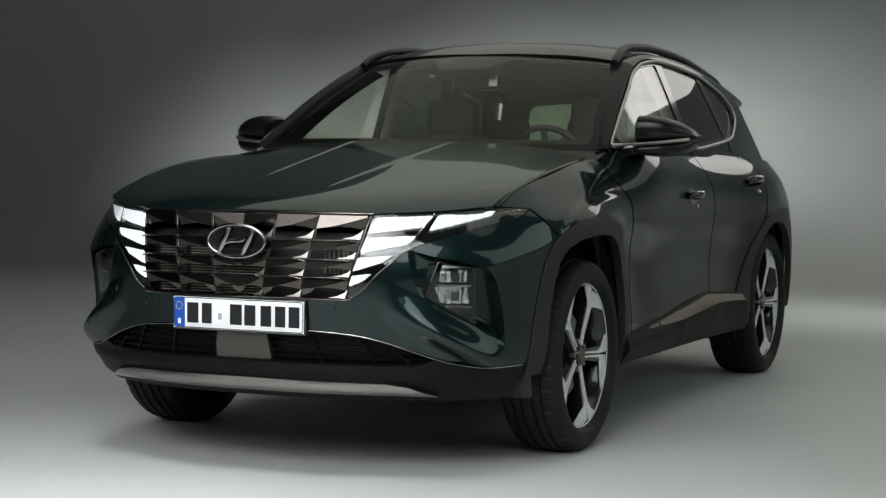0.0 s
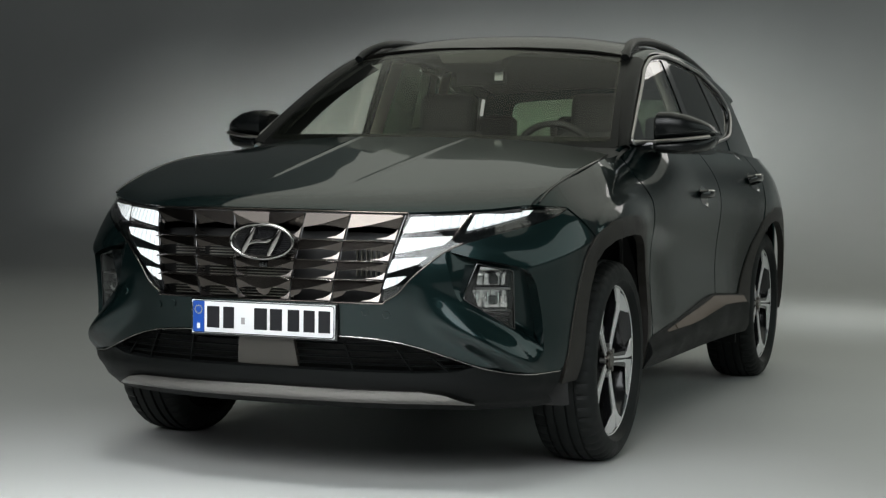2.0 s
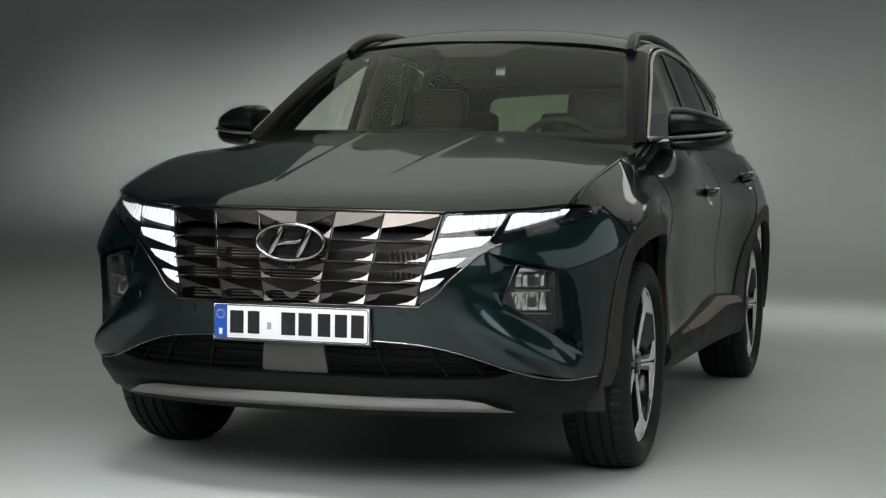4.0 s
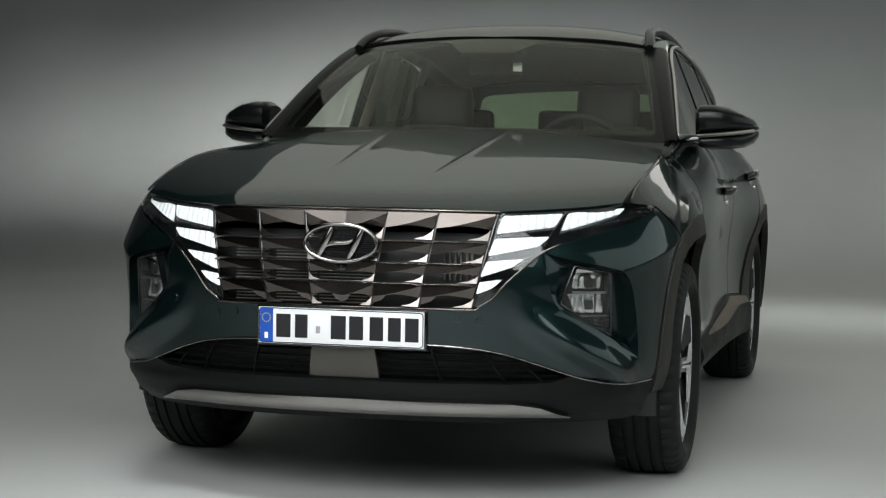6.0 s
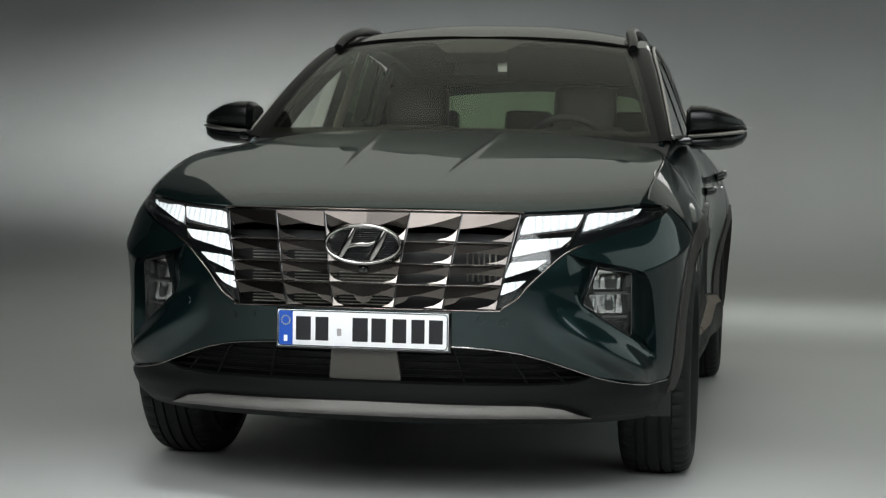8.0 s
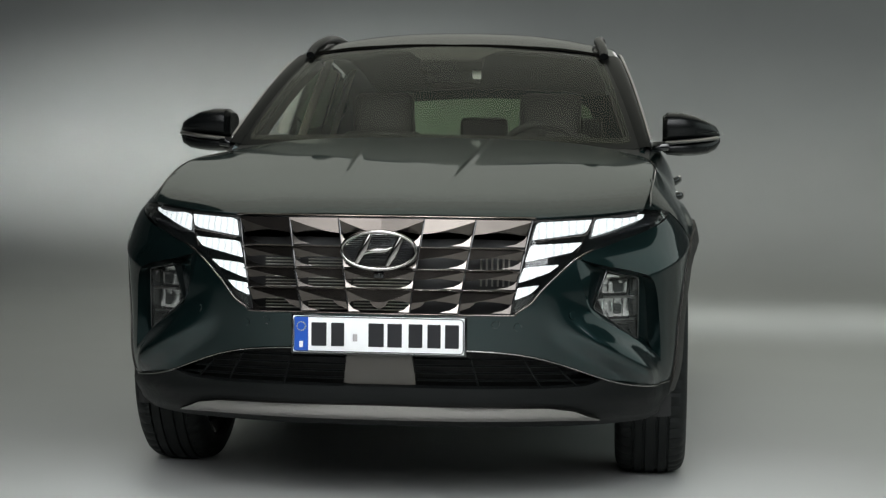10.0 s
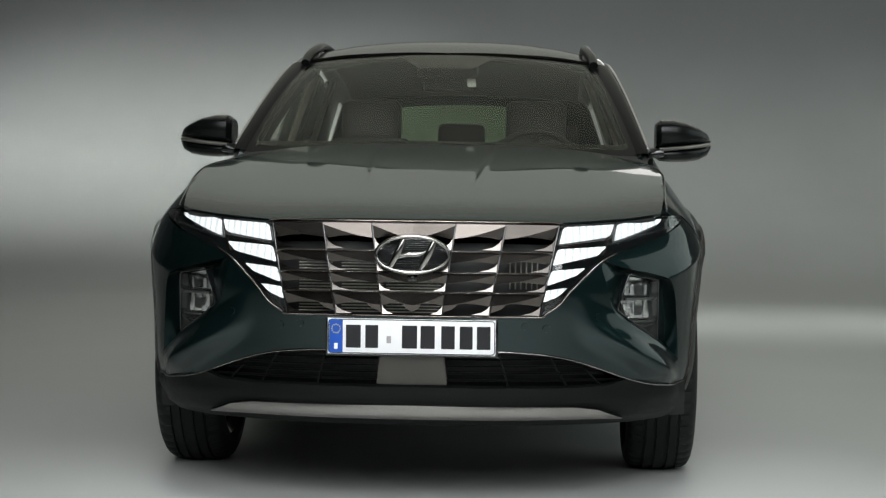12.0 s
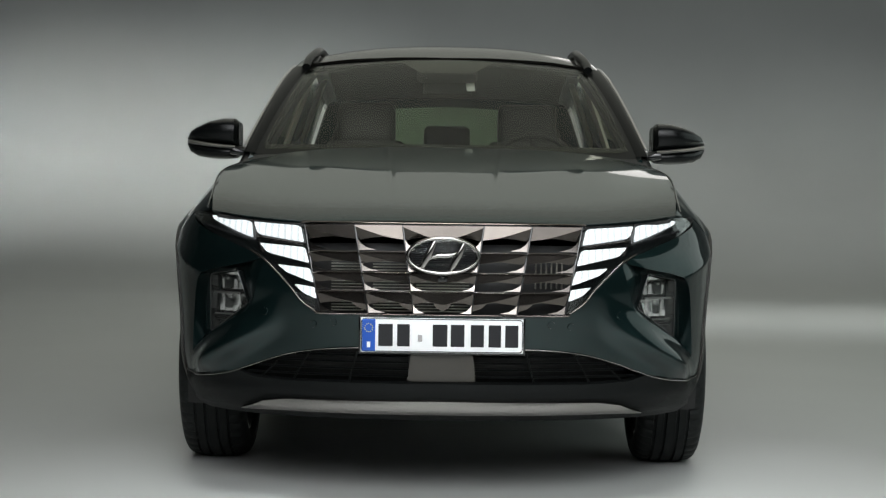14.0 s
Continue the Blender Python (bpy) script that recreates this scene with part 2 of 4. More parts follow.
def cut_sheet(outline, step, holes=()):
    """A sheet of quads that fills a flat outline, its rim lying on the outline and on the holes' outlines."""
    lines = [np.array(outline)] + [np.array(h) for h in holes]
    low, high = lines[0].min(0), lines[0].max(0)
    n = np.maximum(2, np.ceil((high - low) / step).astype(int))
    us, vs = (np.linspace(low[k], high[k], n[k] + 1) for k in (0, 1))
    grid = np.stack(np.meshgrid(us, vs, indexing="ij"), -1).reshape(-1, 2)
    i, j = np.meshgrid(np.arange(n[0]), np.arange(n[1]), indexing="ij")
    one = (i * (n[1] + 1) + j).ravel()
    faces = np.stack([one, one + n[1] + 1, one + n[1] + 2, one + 1], 1)
    middle = grid[faces].mean(1)
    keep = inside(middle, lines[0])
    for hole in lines[1:]:
        keep &= ~inside(middle, hole)
    faces = faces[keep]
    used, faces = np.unique(faces, return_inverse=True)
    faces = faces.reshape(-1, 4)
    points = grid[used]
    edges = np.concatenate([faces[:, [k, (k + 1) % 4]] for k in range(4)])
    code = np.sort(edges, 1) @ np.array([len(points), 1])
    _, first, count = np.unique(code, return_index=True, return_counts=True)
    rim = edges[first[count == 1]]
    on_rim = np.unique(rim)
    home = grid[used][on_rim]
    best, far = nearest(home, lines[0])
    for hole in lines[1:]:
        q, f = nearest(home, hole)
        best[f < far], far = q[f < far], np.minimum(far, f)
    points[on_rim] = best
    for line in lines:
        e0, e1 = line - np.roll(line, 1, 0), np.roll(line, -1, 0) - line
        turn = np.abs(np.arctan2(e0[:, 0] * e1[:, 1] - e0[:, 1] * e1[:, 0], (e0 * e1).sum(1)))
        for corner in line[turn > 0.35]:
            k = on_rim[np.argmin(((points[on_rim] - corner) ** 2).sum(1))]
            if np.linalg.norm(points[k] - corner) < 1.2 * step:
                points[k] = corner
    fixed = np.zeros(len(points), bool)
    fixed[on_rim] = True
    for _ in range(3):
        total, number = np.zeros_like(points), np.zeros(len(points))
        np.add.at(total, edges[:, 0], points[edges[:, 1]])
        np.add.at(number, edges[:, 0], 1)
        np.add.at(total, edges[:, 1], points[edges[:, 0]])
        np.add.at(number, edges[:, 1], 1)
        points[~fixed] = (total / number[:, None])[~fixed]
    return points, faces, rim


HEART = np.array([0.0, 2.2, 0.75])


def outward(surface, p):
    e = 1e-3
    u, v = p[:, 0], p[:, 1]
    du = surface(u + e, v) - surface(u - e, v)
    dv = surface(u, v + e) - surface(u, v - e)
    n = np.cross(du, dv)
    n /= np.linalg.norm(n, axis=1, keepdims=True) + 1e-12
    at = surface(u, v)
    return at, n * (1 if ((n * (at - HEART)).sum(1)).mean() > 0 else -1)


def panel(name, surface, outline, mat, parent, step=0.02, off=0.0, thick=0.004, gap=0.0, holes=(), flip=False, label="", relief=None, angle=35):
    """A sheet of a given outline in a surface's own coordinates, laid on the surface and given thickness. off: how far it stands proud.
    flip: the mirror image on the other side of the car."""
    outline = np.array(outline, float)
    if gap:
        outline = inset(outline, gap)
    p, faces, rim = cut_sheet(outline, step, holes)
    at, n = outward(surface, p)
    lift = off + (relief(p[:, 0], p[:, 1]) if relief else 0.0)
    outer = at + n * np.reshape(lift, (-1, 1))
    inner = outer - n * thick
    a = outer[faces[:, 0]]
    turned = (np.cross(outer[faces[:, 1]] - a, outer[faces[:, 3]] - a) * n[faces[:, 0]]).sum()
    if turned < 0:
        faces, rim = faces[:, ::-1], rim[:, ::-1]
    count = len(outer)
    verts = [outer, inner]
    every = [faces, faces[:, ::-1] + count]
    ids = np.unique(rim)
    lookup = np.zeros(count, int)
    lookup[ids] = np.arange(len(ids))
    verts += [outer[ids], inner[ids]]
    r = lookup[rim]
    every.append(np.stack([r[:, 1] + 2 * count, r[:, 0] + 2 * count, r[:, 0] + 2 * count + len(ids), r[:, 1] + 2 * count + len(ids)], 1))
    verts, every = np.concatenate(verts), np.concatenate(every)
    if flip:
        verts, every = verts * (-1, 1, 1), every[:, ::-1]
    return mesh_part(name, verts, every, mat, parent, label, angle=angle)


def both(name, *args, **kw):
    """The panel and its mirror image."""
    return panel(name, *args, **kw), panel(name, *args, flip=True, **kw)


def sweep_along(path, profile, closed=False, up=(0, 0, 1), scale=None):
    """Vertices and faces of a flat profile carried along a path (rows of x, y, z)."""
    path, profile = np.array(path, float), np.array(profile, float)
    ahead = np.gradient(path, axis=0)
    if closed:
        ahead = np.roll(path, -1, 0) - np.roll(path, 1, 0)
    ahead /= np.linalg.norm(ahead, axis=1, keepdims=True)
    side = np.cross(ahead, np.array(up, float))
    side /= np.linalg.norm(side, axis=1, keepdims=True)
    above = np.cross(side, ahead)
    scale = np.ones(len(path)) if scale is None else np.array(scale)
    verts = path[:, None] + scale[:, None, None] * (profile[None, :, :1] * side[:, None] + profile[None, :, 1:] * above[:, None])
    n, m = len(path), len(profile)
    faces = []
    for i in range(n if closed else n - 1):
        for j in range(m):
            a, b = i * m + j, ((i + 1) % n) * m + j
            c, d = ((i + 1) % n) * m + (j + 1) % m, i * m + (j + 1) % m
            faces.append((a, b, c, d))
    if not closed:
        faces += [tuple(range(m))[::-1], tuple((n - 1) * m + k for k in range(m))]
    return verts.reshape(-1, 3), faces


def ring_profile(w, h, n=8):
    t = np.linspace(0, 2 * math.pi, n, endpoint=False)
    return np.stack([w / 2 * np.cos(t), h / 2 * np.sin(t)], 1)


def tube(name, path, w, h, mat, parent, label="", closed=False, up=(0, 0, 1), n=8, scale=None, flip=False):
    verts, faces = sweep_along(path, ring_profile(w, h, n), closed, up, scale)
    if flip:
        verts, faces = verts * (-1, 1, 1), [f[::-1] for f in faces]
    return mesh_part(name, verts, faces, mat, parent, label, angle=50)


def loft(rows, close=False):
    """Vertices and faces of a skin over rows of equally many points."""
    rows = np.array(rows, float)
    n, m = rows.shape[:2]
    faces = []
    for i in range(n - 1):
        for j in range(m if close else m - 1):
            faces.append((i * m + j, i * m + (j + 1) % m, (i + 1) * m + (j + 1) % m, (i + 1) * m + j))
    return rows.reshape(-1, 3), faces


def lathe(profile, turns=72, squeeze=None):
    """A skin of revolution about x from rows of (x, radius)."""
    rows = []
    for k in range(turns):
        a = 2 * math.pi * k / turns
        ring = []
        for j, (x, r) in enumerate(profile):
            if squeeze:
                r = squeeze(k, j, r)
            ring.append((x, r * math.cos(a), r * math.sin(a)))
        rows.append(ring)
    rows.append(rows[0])
    verts, faces = loft(rows)
    m = len(profile)
    faces = [tuple(i % (turns * m) for i in f) for f in faces]
    return verts[: turns * m], faces


# ---- the car's surfaces ----
# x across (its left side is +x), y from the nose to the tail, z up.
PLAN = np.array([
    (-0.3, 0.014), (0.0, 0.0), (0.26, 0.010), (0.45, 0.055), (0.60, 0.118), (0.72, 0.192), (0.80, 0.268), (0.866, 0.362), (0.912, 0.48), (0.942, 0.65),
    (0.956, 0.95), (0.938, 1.4), (0.922, 1.65), (0.913, 2.2), (0.918, 3.0), (0.950, 3.5), (0.925, 3.95), (0.84, 4.20), (0.62, 4.33), (0.3, 4.375), (0.0, 4.38),
])
ARC = np.concatenate([[0], np.cumsum(np.linalg.norm(np.diff(PLAN, axis=0), axis=1))])
ARC -= ARC[1]
PLAN_AT = cubic(ARC, PLAN)
LEVELS = [0.20, 0.35, 0.50, 0.65, 0.75, 0.85, 0.93, 1.00, 1.08, 1.16]
STATIONS = []


def station(k, *tucked):
    """How far the skin is tucked in from the plan line at each level, beside the k-th point of the plan."""
    STATIONS.append((ARC[k], tucked))


station(1, 0.110, 0.035, 0.014, 0.004, 0.022, 0.050, 0.090, 0.150, 0.20, 0.30)
station(3, 0.110, 0.035, 0.014, 0.004, 0.022, 0.050, 0.090, 0.150, 0.20, 0.30)
station(6, 0.100, 0.022, 0.010, 0.000, 0.012, 0.076, 0.130, 0.200, 0.25, 0.30)
station(8, 0.090, 0.024, 0.012, 0.002, 0.002, 0.034, 0.095, 0.160, 0.25, 0.33)
station(9, 0.090, 0.030, 0.016, 0.004, 0.002, 0.020, 0.078, 0.142, 0.24, 0.32)
station(10, 0.090, 0.034, 0.018, 0.006, 0.000, 0.014, 0.058, 0.106, 0.18, 0.25)
station(11, 0.080, 0.042, 0.042, 0.046, 0.040, 0.032, 0.046, 0.074, 0.140, 0.186)
station(12, 0.068, 0.030, 0.030, 0.036, 0.030, 0.018, 0.020, 0.032, 0.068, 0.116)
station(13, 0.065, 0.030, 0.030, 0.036, 0.032, 0.020, 0.018, 0.028, 0.060, 0.113)
station(14, 0.060, 0.026, 0.024, 0.028, 0.022, 0.012, 0.012, 0.028, 0.062, 0.122)
station(15, 0.060, 0.026, 0.014, 0.006, 0.002, 0.004, 0.013, 0.034, 0.066, 0.125)
station(16, 0.080, 0.030, 0.012, 0.006, 0.006, 0.010, 0.016, 0.034, 0.066, 0.125)
station(18, 0.120, 0.060, 0.020, 0.010, 0.010, 0.012, 0.020, 0.040, 0.075, 0.130)
station(20, 0.120, 0.060, 0.020, 0.010, 0.010, 0.012, 0.020, 0.040, 0.075, 0.130)
TUCK_ALONG = cubic([s for s, _ in STATIONS], [row for _, row in STATIONS])
_rows = len(LEVELS)
TUCK_BASIS = cubic(LEVELS, np.eye(_rows))


def settle(p):
    """Levels the drawing of the car: it was drawn with its nose a little low and its length a little short."""
    p = np.array(p, float)
    p[..., 1] *= 1.03
    p[..., 2] += 0.0165 - 0.0238 * p[..., 1]
    x, y, z = p[..., 0], p[..., 1], p[..., 2]
    return np.stack([x * (1.0048 + 0.0055 * y - 0.0092 * z + 0.0009 * y * y), -0.003 + 1.0317 * y - 0.0151 * y * y + 0.0126 * np.abs(x) * y, 1.0063 * z - 0.0115 * y * z], -1)


FLARE = cubic([0.5, 0.62, 0.74, 0.90, 1.10, 1.35, 1.6], [0.70, 0.800, 0.868, 0.910, 0.926, 0.936, 0.945])


def drawn(s, z):
    """The car's skin below the windows: s runs along the plan line from the nose, z up."""
    s, z = np.broadcast_arrays(np.asarray(s, float), np.asarray(z, float))
    side = np.where(s < 0, -1.0, 1.0)
    a = np.abs(s)
    at = PLAN_AT(a)
    c = np.clip(a, 0, ARC[-1] - 2e-3)
    ahead = PLAN_AT(c + 1e-3) - PLAN_AT(c - 1e-3)
    ahead /= np.linalg.norm(ahead, axis=-1, keepdims=True)
    tuck = (TUCK_ALONG(a) * TUCK_BASIS(z)).sum(-1)
    p = np.stack([a, z], -1).reshape(-1, 2)
    # The lip under the fog lamp, and the scooped flanks of the doors.
    u, v = p[:, 0], p[:, 1]
    low = 0.564 - 0.50 * (u - 0.66)
    d = low - v
    lip = 0.054 * smooth(-0.015, 0.085, d) * smooth(0.150, 0.088, d) * smooth(0.50, 0.74, u) * smooth(1.00, 0.80, u)
    y = at[..., 1].ravel()
    lip -= 0.007 * np.exp(-(((y - 1.62 + 0.6 * (p[:, 1] - 0.5)) / 0.16) ** 2)) * smooth(0.38, 0.5, p[:, 1]) * smooth(0.95, 0.75, p[:, 1]) * (y > 1.0)
    lip -= 0.006 * np.exp(-(((y - 2.95 - 0.6 * (p[:, 1] - 0.6)) / 0.20) ** 2)) * smooth(0.4, 0.55, p[:, 1]) * smooth(1.0, 0.8, p[:, 1])
    # The crease from the wheel arch down to the fog lamp's pocket.
    lip += 0.011 * np.exp(-np.abs(v - 0.690 - 0.283 * (u - 0.90)) / 0.03) * smooth(0.82, 0.93, u) * smooth(1.28, 1.18, u)
    # The flare over the front wheel, with a crease along its top.
    top = FLARE(np.clip(y, 0.5, 1.6))
    lip += 0.011 * smooth(0.013, -0.013, v - top) * smooth(0.56, 0.70, y) * smooth(1.50, 1.00, y) * smooth(0.30, 0.50, v)
    tuck = tuck - lip.reshape(tuck.shape)
    return np.stack([side * (at[..., 0] - ahead[..., 1] * tuck), at[..., 1] + ahead[..., 0] * tuck, z], -1)


def belt(s, z):
    return settle(drawn(s, z))


_S = np.linspace(0, ARC[-1], 1500)


def by_x(points):
    """Belt coordinates of outline points given as (x, z) on the nose."""
    out = []
    for x, z, *more in points:
        xs = drawn(_S, np.full_like(_S, z))[:, 0]
        top = int(np.argmax(xs > 0.905 if (xs > 0.905).any() else xs))
        s = np.interp(abs(x), xs[:top], _S[:top])
        out.append((math.copysign(s, x) if x else 0.0, z, *more))
    return out


def by_y(points):
    """Belt coordinates of outline points given as (y, z) on the flank."""
    out = []
    for y, z, *more in points:
        ys = drawn(_S, np.full_like(_S, z))[:, 1]
        out.append((float(np.interp(y, np.maximum.accumulate(ys), _S)), z, *more))
    return out


def by_n(points):
    """Belt coordinates of flank points given as (y, z) of the levelled car."""
    return by_y([(y / 1.03, z - 0.0165 + 0.0238 * y, *more) for y, z, *more in points])


LIP_Y = cubic([0, 0.26, 0.457, 0.634, 0.72, 0.80, 0.83], [0.056, 0.068, 0.118, 0.236, 0.304, 0.372, 0.40])
LIP_Z = cubic([0, 0.26, 0.457, 0.634, 0.72, 0.80, 0.83], [0.858, 0.858, 0.856, 0.866, 0.876, 0.888, 0.892])
COWL_Z = cubic([0, 0.3, 0.6, 0.78, 0.85], [1.158, 1.151, 1.123, 1.086, 1.07])


def rise(t):
    """How the bonnet climbs from its lip to the windscreen: steep at first, then ever flatter."""
    t = np.clip(t, -0.02, 1.3)
    return 0.11 * (1 - np.exp(-t / 0.07)) + 0.91 * t - 0.02 * t * t


def bonnet(x, y):
    a = np.abs(x)
    front, low, high = LIP_Y(a), LIP_Z(a), COWL_Z(a)
    t = (y - front) / (1.28 - front)
    z = low + (high - low) * rise(t)
    z = z + 0.032 * np.sin(math.pi * np.clip(t, 0, 1)) * np.clip(a / 0.8, 0, 1.05) ** 2.2
    line = 0.155 + 0.055 * np.clip(y, 0, 1.2)
    z = z + 0.0038 * np.exp(-(((a - line) / 0.0095) ** 2)) * smooth(0.22, 0.65, y)
    return settle(np.stack([np.broadcast_to(x, np.shape(z)), np.broadcast_to(y, np.shape(z)), z], -1))


def windscreen(a, t):
    a, t = np.broadcast_arrays(np.asarray(a, float), np.asarray(t, float))
    low = np.stack([0.768 * a, 1.20 + 0.25 * a * a, 1.125 + 0.010 * a * a], -1)
    high = np.stack([0.612 * a, 1.985 + 0.13 * a * a, 1.568 - 0.030 * a * a], -1)
    p = low + (high - low) * t[..., None]
    return settle(p + (4 * t * (1 - t))[..., None] * np.array([0.0, -0.014, 0.024]))


ROOF_Z = cubic([1.9, 2.0, 2.2, 2.45, 2.8, 3.3, 3.8, 4.2, 4.4], [1.543, 1.573, 1.630, 1.668, 1.686, 1.670, 1.615, 1.545, 1.50])


def roof(x, y):
    z = ROOF_Z(y) - 0.062 * (np.abs(x) / 0.6) ** 2.6
    return settle(np.stack([np.broadcast_to(x, np.shape(z)), np.broadcast_to(y, np.shape(z)), z], -1))


def glasshouse(y, z):
    """The car's left flank above the waist."""
    h = np.asarray(z, float) - 1.14
    x = 0.806 - 0.31 * h - 0.10 * h * h - 0.035 * np.clip(y - 2.9, 0, 2) ** 2
    x = x - 0.02 * np.clip(1.9 - y, 0, 1)
    return settle(np.stack([x, np.broadcast_to(y, np.shape(x)), np.broadcast_to(z, np.shape(x))], -1))

# ---- the studio ----
def slab(name, x0, x1, y0, y1, z0, z1, mat, label, category):
    ob = part(name, block((x1 - x0, y1 - y0, z1 - z0), ((x0 + x1) / 2, (y0 + y1) / 2, (z0 + z1) / 2), bevel=0), mat)
    return tagged(ob, label, category, kind="structure")


slab("floor", -22, 22, -16, 8.6, -0.2, -0.030, FLOOR, "smooth pale grey-green painted studio floor", "floor")
_cove = [(8.6 + 3.4 * math.sin(a), -0.030 + 3.4 - 3.4 * math.cos(a)) for a in np.linspace(0, math.pi / 2, 30)] + [(12.0, 9.0)]
_back = [(y + 0.2, z) for y, z in _cove[::-1]]
_verts, _faces = loft([[(x, y, z) for y, z in _cove] for x in np.linspace(-22, 22, 23)])
_v2, _f2 = loft([[(x, y, z - 0.2) for y, z in _back] for x in np.linspace(-22, 22, 23)])
tagged(mesh_part("backdrop", np.concatenate([_verts, _v2]), _faces + [tuple(i + len(_verts) for i in f) for f in _f2], FLOOR), "curved grey-green studio sweep lit in pools", "backdrop", kind="structure")
# Unseen enclosure, added to keep out world light and give dark reflections.
slab("wall_left", -22.2, -22, -16, 12.2, 0, 9, BLACKOUT, "unseen black screen closing the studio side", "wall")
slab("wall_right", 22, 22.2, -16, 12.2, 0, 9, BLACKOUT, "unseen black screen closing the studio side", "wall")
slab("wall_front", -22.2, 22.2, -16.2, -16, 0, 9, BLACKOUT, "unseen black screen closing the studio end", "wall")
slab("ceiling", -22.2, 22.2, -16.2, 12.4, 9, 9.2, BLACKOUT, "unseen black screen closing the studio top", "ceiling")

# ---- the car: body ----
car = new("suv_car")
tagged(car, "dark green-grey metallic SUV parked on the studio floor", "car")
HUB_F, HUB_R, HUB_Z = 0.975, 3.645, 0.346


def arc(cy, cz, r, a0, a1, n=16):
    return [(cy + r * math.cos(radians(a)), cz + r * math.sin(radians(a))) for a in np.linspace(a0, a1, n)]


# Bonnet.
hood_edge = [(0.0, 0.056), (0.26, 0.068), (0.457, 0.118), (0.634, 0.236), (0.72, 0.304), (0.792, 0.366)]
hood_side = [(0.806, 0.487), (0.815, 0.643), (0.819, 0.87), (0.795, 1.12), (0.768, 1.285)]
hood_back = [(0.70, 1.30), (0.45, 1.255), (0.2, 1.235), (0.0, 1.23)]
_h = cubic([p[0] for p in hood_edge], [p[1] for p in hood_edge])
_front = [(x, float(_h(x))) for x in np.linspace(0, 0.79, 24)]
panel("bonnet", bonnet, mirrored(_front + hood_side + hood_back), PAINT, car, step=0.0065, gap=0.003, thick=0.012, label="long dark green-grey bonnet with two raised creases")

_x = np.linspace(-0.76, 0.76, 60)
_y = np.linspace(0.40, 1.27, 40)
_e = cubic([p[1] for p in hood_side], [p[0] for p in hood_side])(np.clip(_y, 0.45, 1.285))
# A black tube stands in for the dark gap between bonnet and wing.
for side in (-1, 1):
    tube("bonnet_gap_line", bonnet(side * (_e + 0.002), _y) - np.array([0, 0, 0.002]), 0.007, 0.009, GLOSS_BLACK, car, n=8)
tube("bonnet_seal", bonnet(_x, _h(np.abs(_x)) + 0.014) - np.array([0, 0, 0.021]), 0.026, 0.014, MATTE, car, n=8)

# Front bumper: painted skin between the grille, the lamps and the lower trim line.
GRILLE_LOW = [(0.0, 0.560), (0.36, 0.560), (0.41, 0.566), (0.45, 0.594), (0.486, 0.636)]
LAMP_LOW = [(0.534, 0.684), (0.582, 0.728), (0.633, 0.758), (0.715, 0.791), (0.794, 0.820), (0.850, 0.852)]
TRIM_LINE = [(0.0, 0.456), (0.264, 0.455), (0.36, 0.450), (0.485, 0.431), (0.58, 0.401), (0.68, 0.363), (0.764, 0.342), (0.83, 0.336), (0.872, 0.340)]
POCKET = rounded([(0.603, 0.738, 0.02), (0.709, 0.712, 0.02), (0.804, 0.698, 0.02), (0.885, 0.680, 0.03), (0.920, 0.632, 0.04), (0.953, 0.515, 0.04), (0.962, 0.392, 0.012), (0.936, 0.402, 0.01), (0.862, 0.470, 0.03), (0.668, 0.560, 0.03), (0.640, 0.600, 0.03)], 0.02, 7)


def sunk(s, z):
    """How deep the fog lamp's pocket is."""
    return 0.046 * smooth(0.60, 0.74, s) * smooth(-0.004, 0.045, z - (0.566 - 0.50 * (s - 0.66)))


def pocket(s, z):
    at, n = outward(belt, np.stack([s, z], -1))
    return at - n * sunk(s, z)[:, None]


bumper_line = (
    by_x(GRILLE_LOW + LAMP_LOW)
    + by_y([(0.505, 0.878), (0.60, 0.782), (0.642, 0.758), (0.562, 0.663), (0.491, 0.508), (0.447, 0.354)])
    + by_x(TRIM_LINE[::-1])
)
panel("front_bumper", belt, mirrored(bumper_line), PAINT, car, step=0.009, gap=0.0015, thick=0.006, holes=[POCKET, POCKET * (-1, 1)], label="painted front bumper skin")

# Black lower bumper, its silver skid strip, and the intake between.
low_line = by_x([(0.0, 0.341), (0.50, 0.340), (0.61, 0.346), (0.665, 0.363), (0.70, 0.352), (0.764, 0.339), (0.83, 0.333), (0.872, 0.337)]) + by_y([(0.445, 0.350), (0.405, 0.27), (0.46, 0.235)]) + by_x([(0.80, 0.222), (0.60, 0.218), (0.0, 0.218)])
panel("lower_bumper", belt, mirrored(low_line), PLASTIC, car, step=0.014, off=0.004, thick=0.02, relief=lambda s, z: 0.014 * smooth(0.335, 0.315, z) * smooth(0.225, 0.26, z), label="black moulded lower bumper")
skid_line = by_x([(0.0, 0.297), (0.50, 0.293), (0.572, 0.285), (0.655, 0.250), (0.54, 0.253), (0.0, 0.253)])
panel("skid_strip", belt, mirrored(skid_line), SKID, car, step=0.006, off=0.030, thick=0.014, relief=lambda s, z: 0.009 * np.sin((z - 0.253) / 0.042 * 3.14).clip(0, 1), label="satin silver skid strip")
panel("intake_back", belt, mirrored(by_x([(0.0, 0.46), (0.40, 0.455), (0.68, 0.385), (0.70, 0.332), (0.0, 0.332)])), MATTE, car, step=0.03, off=-0.065, thick=0.01)
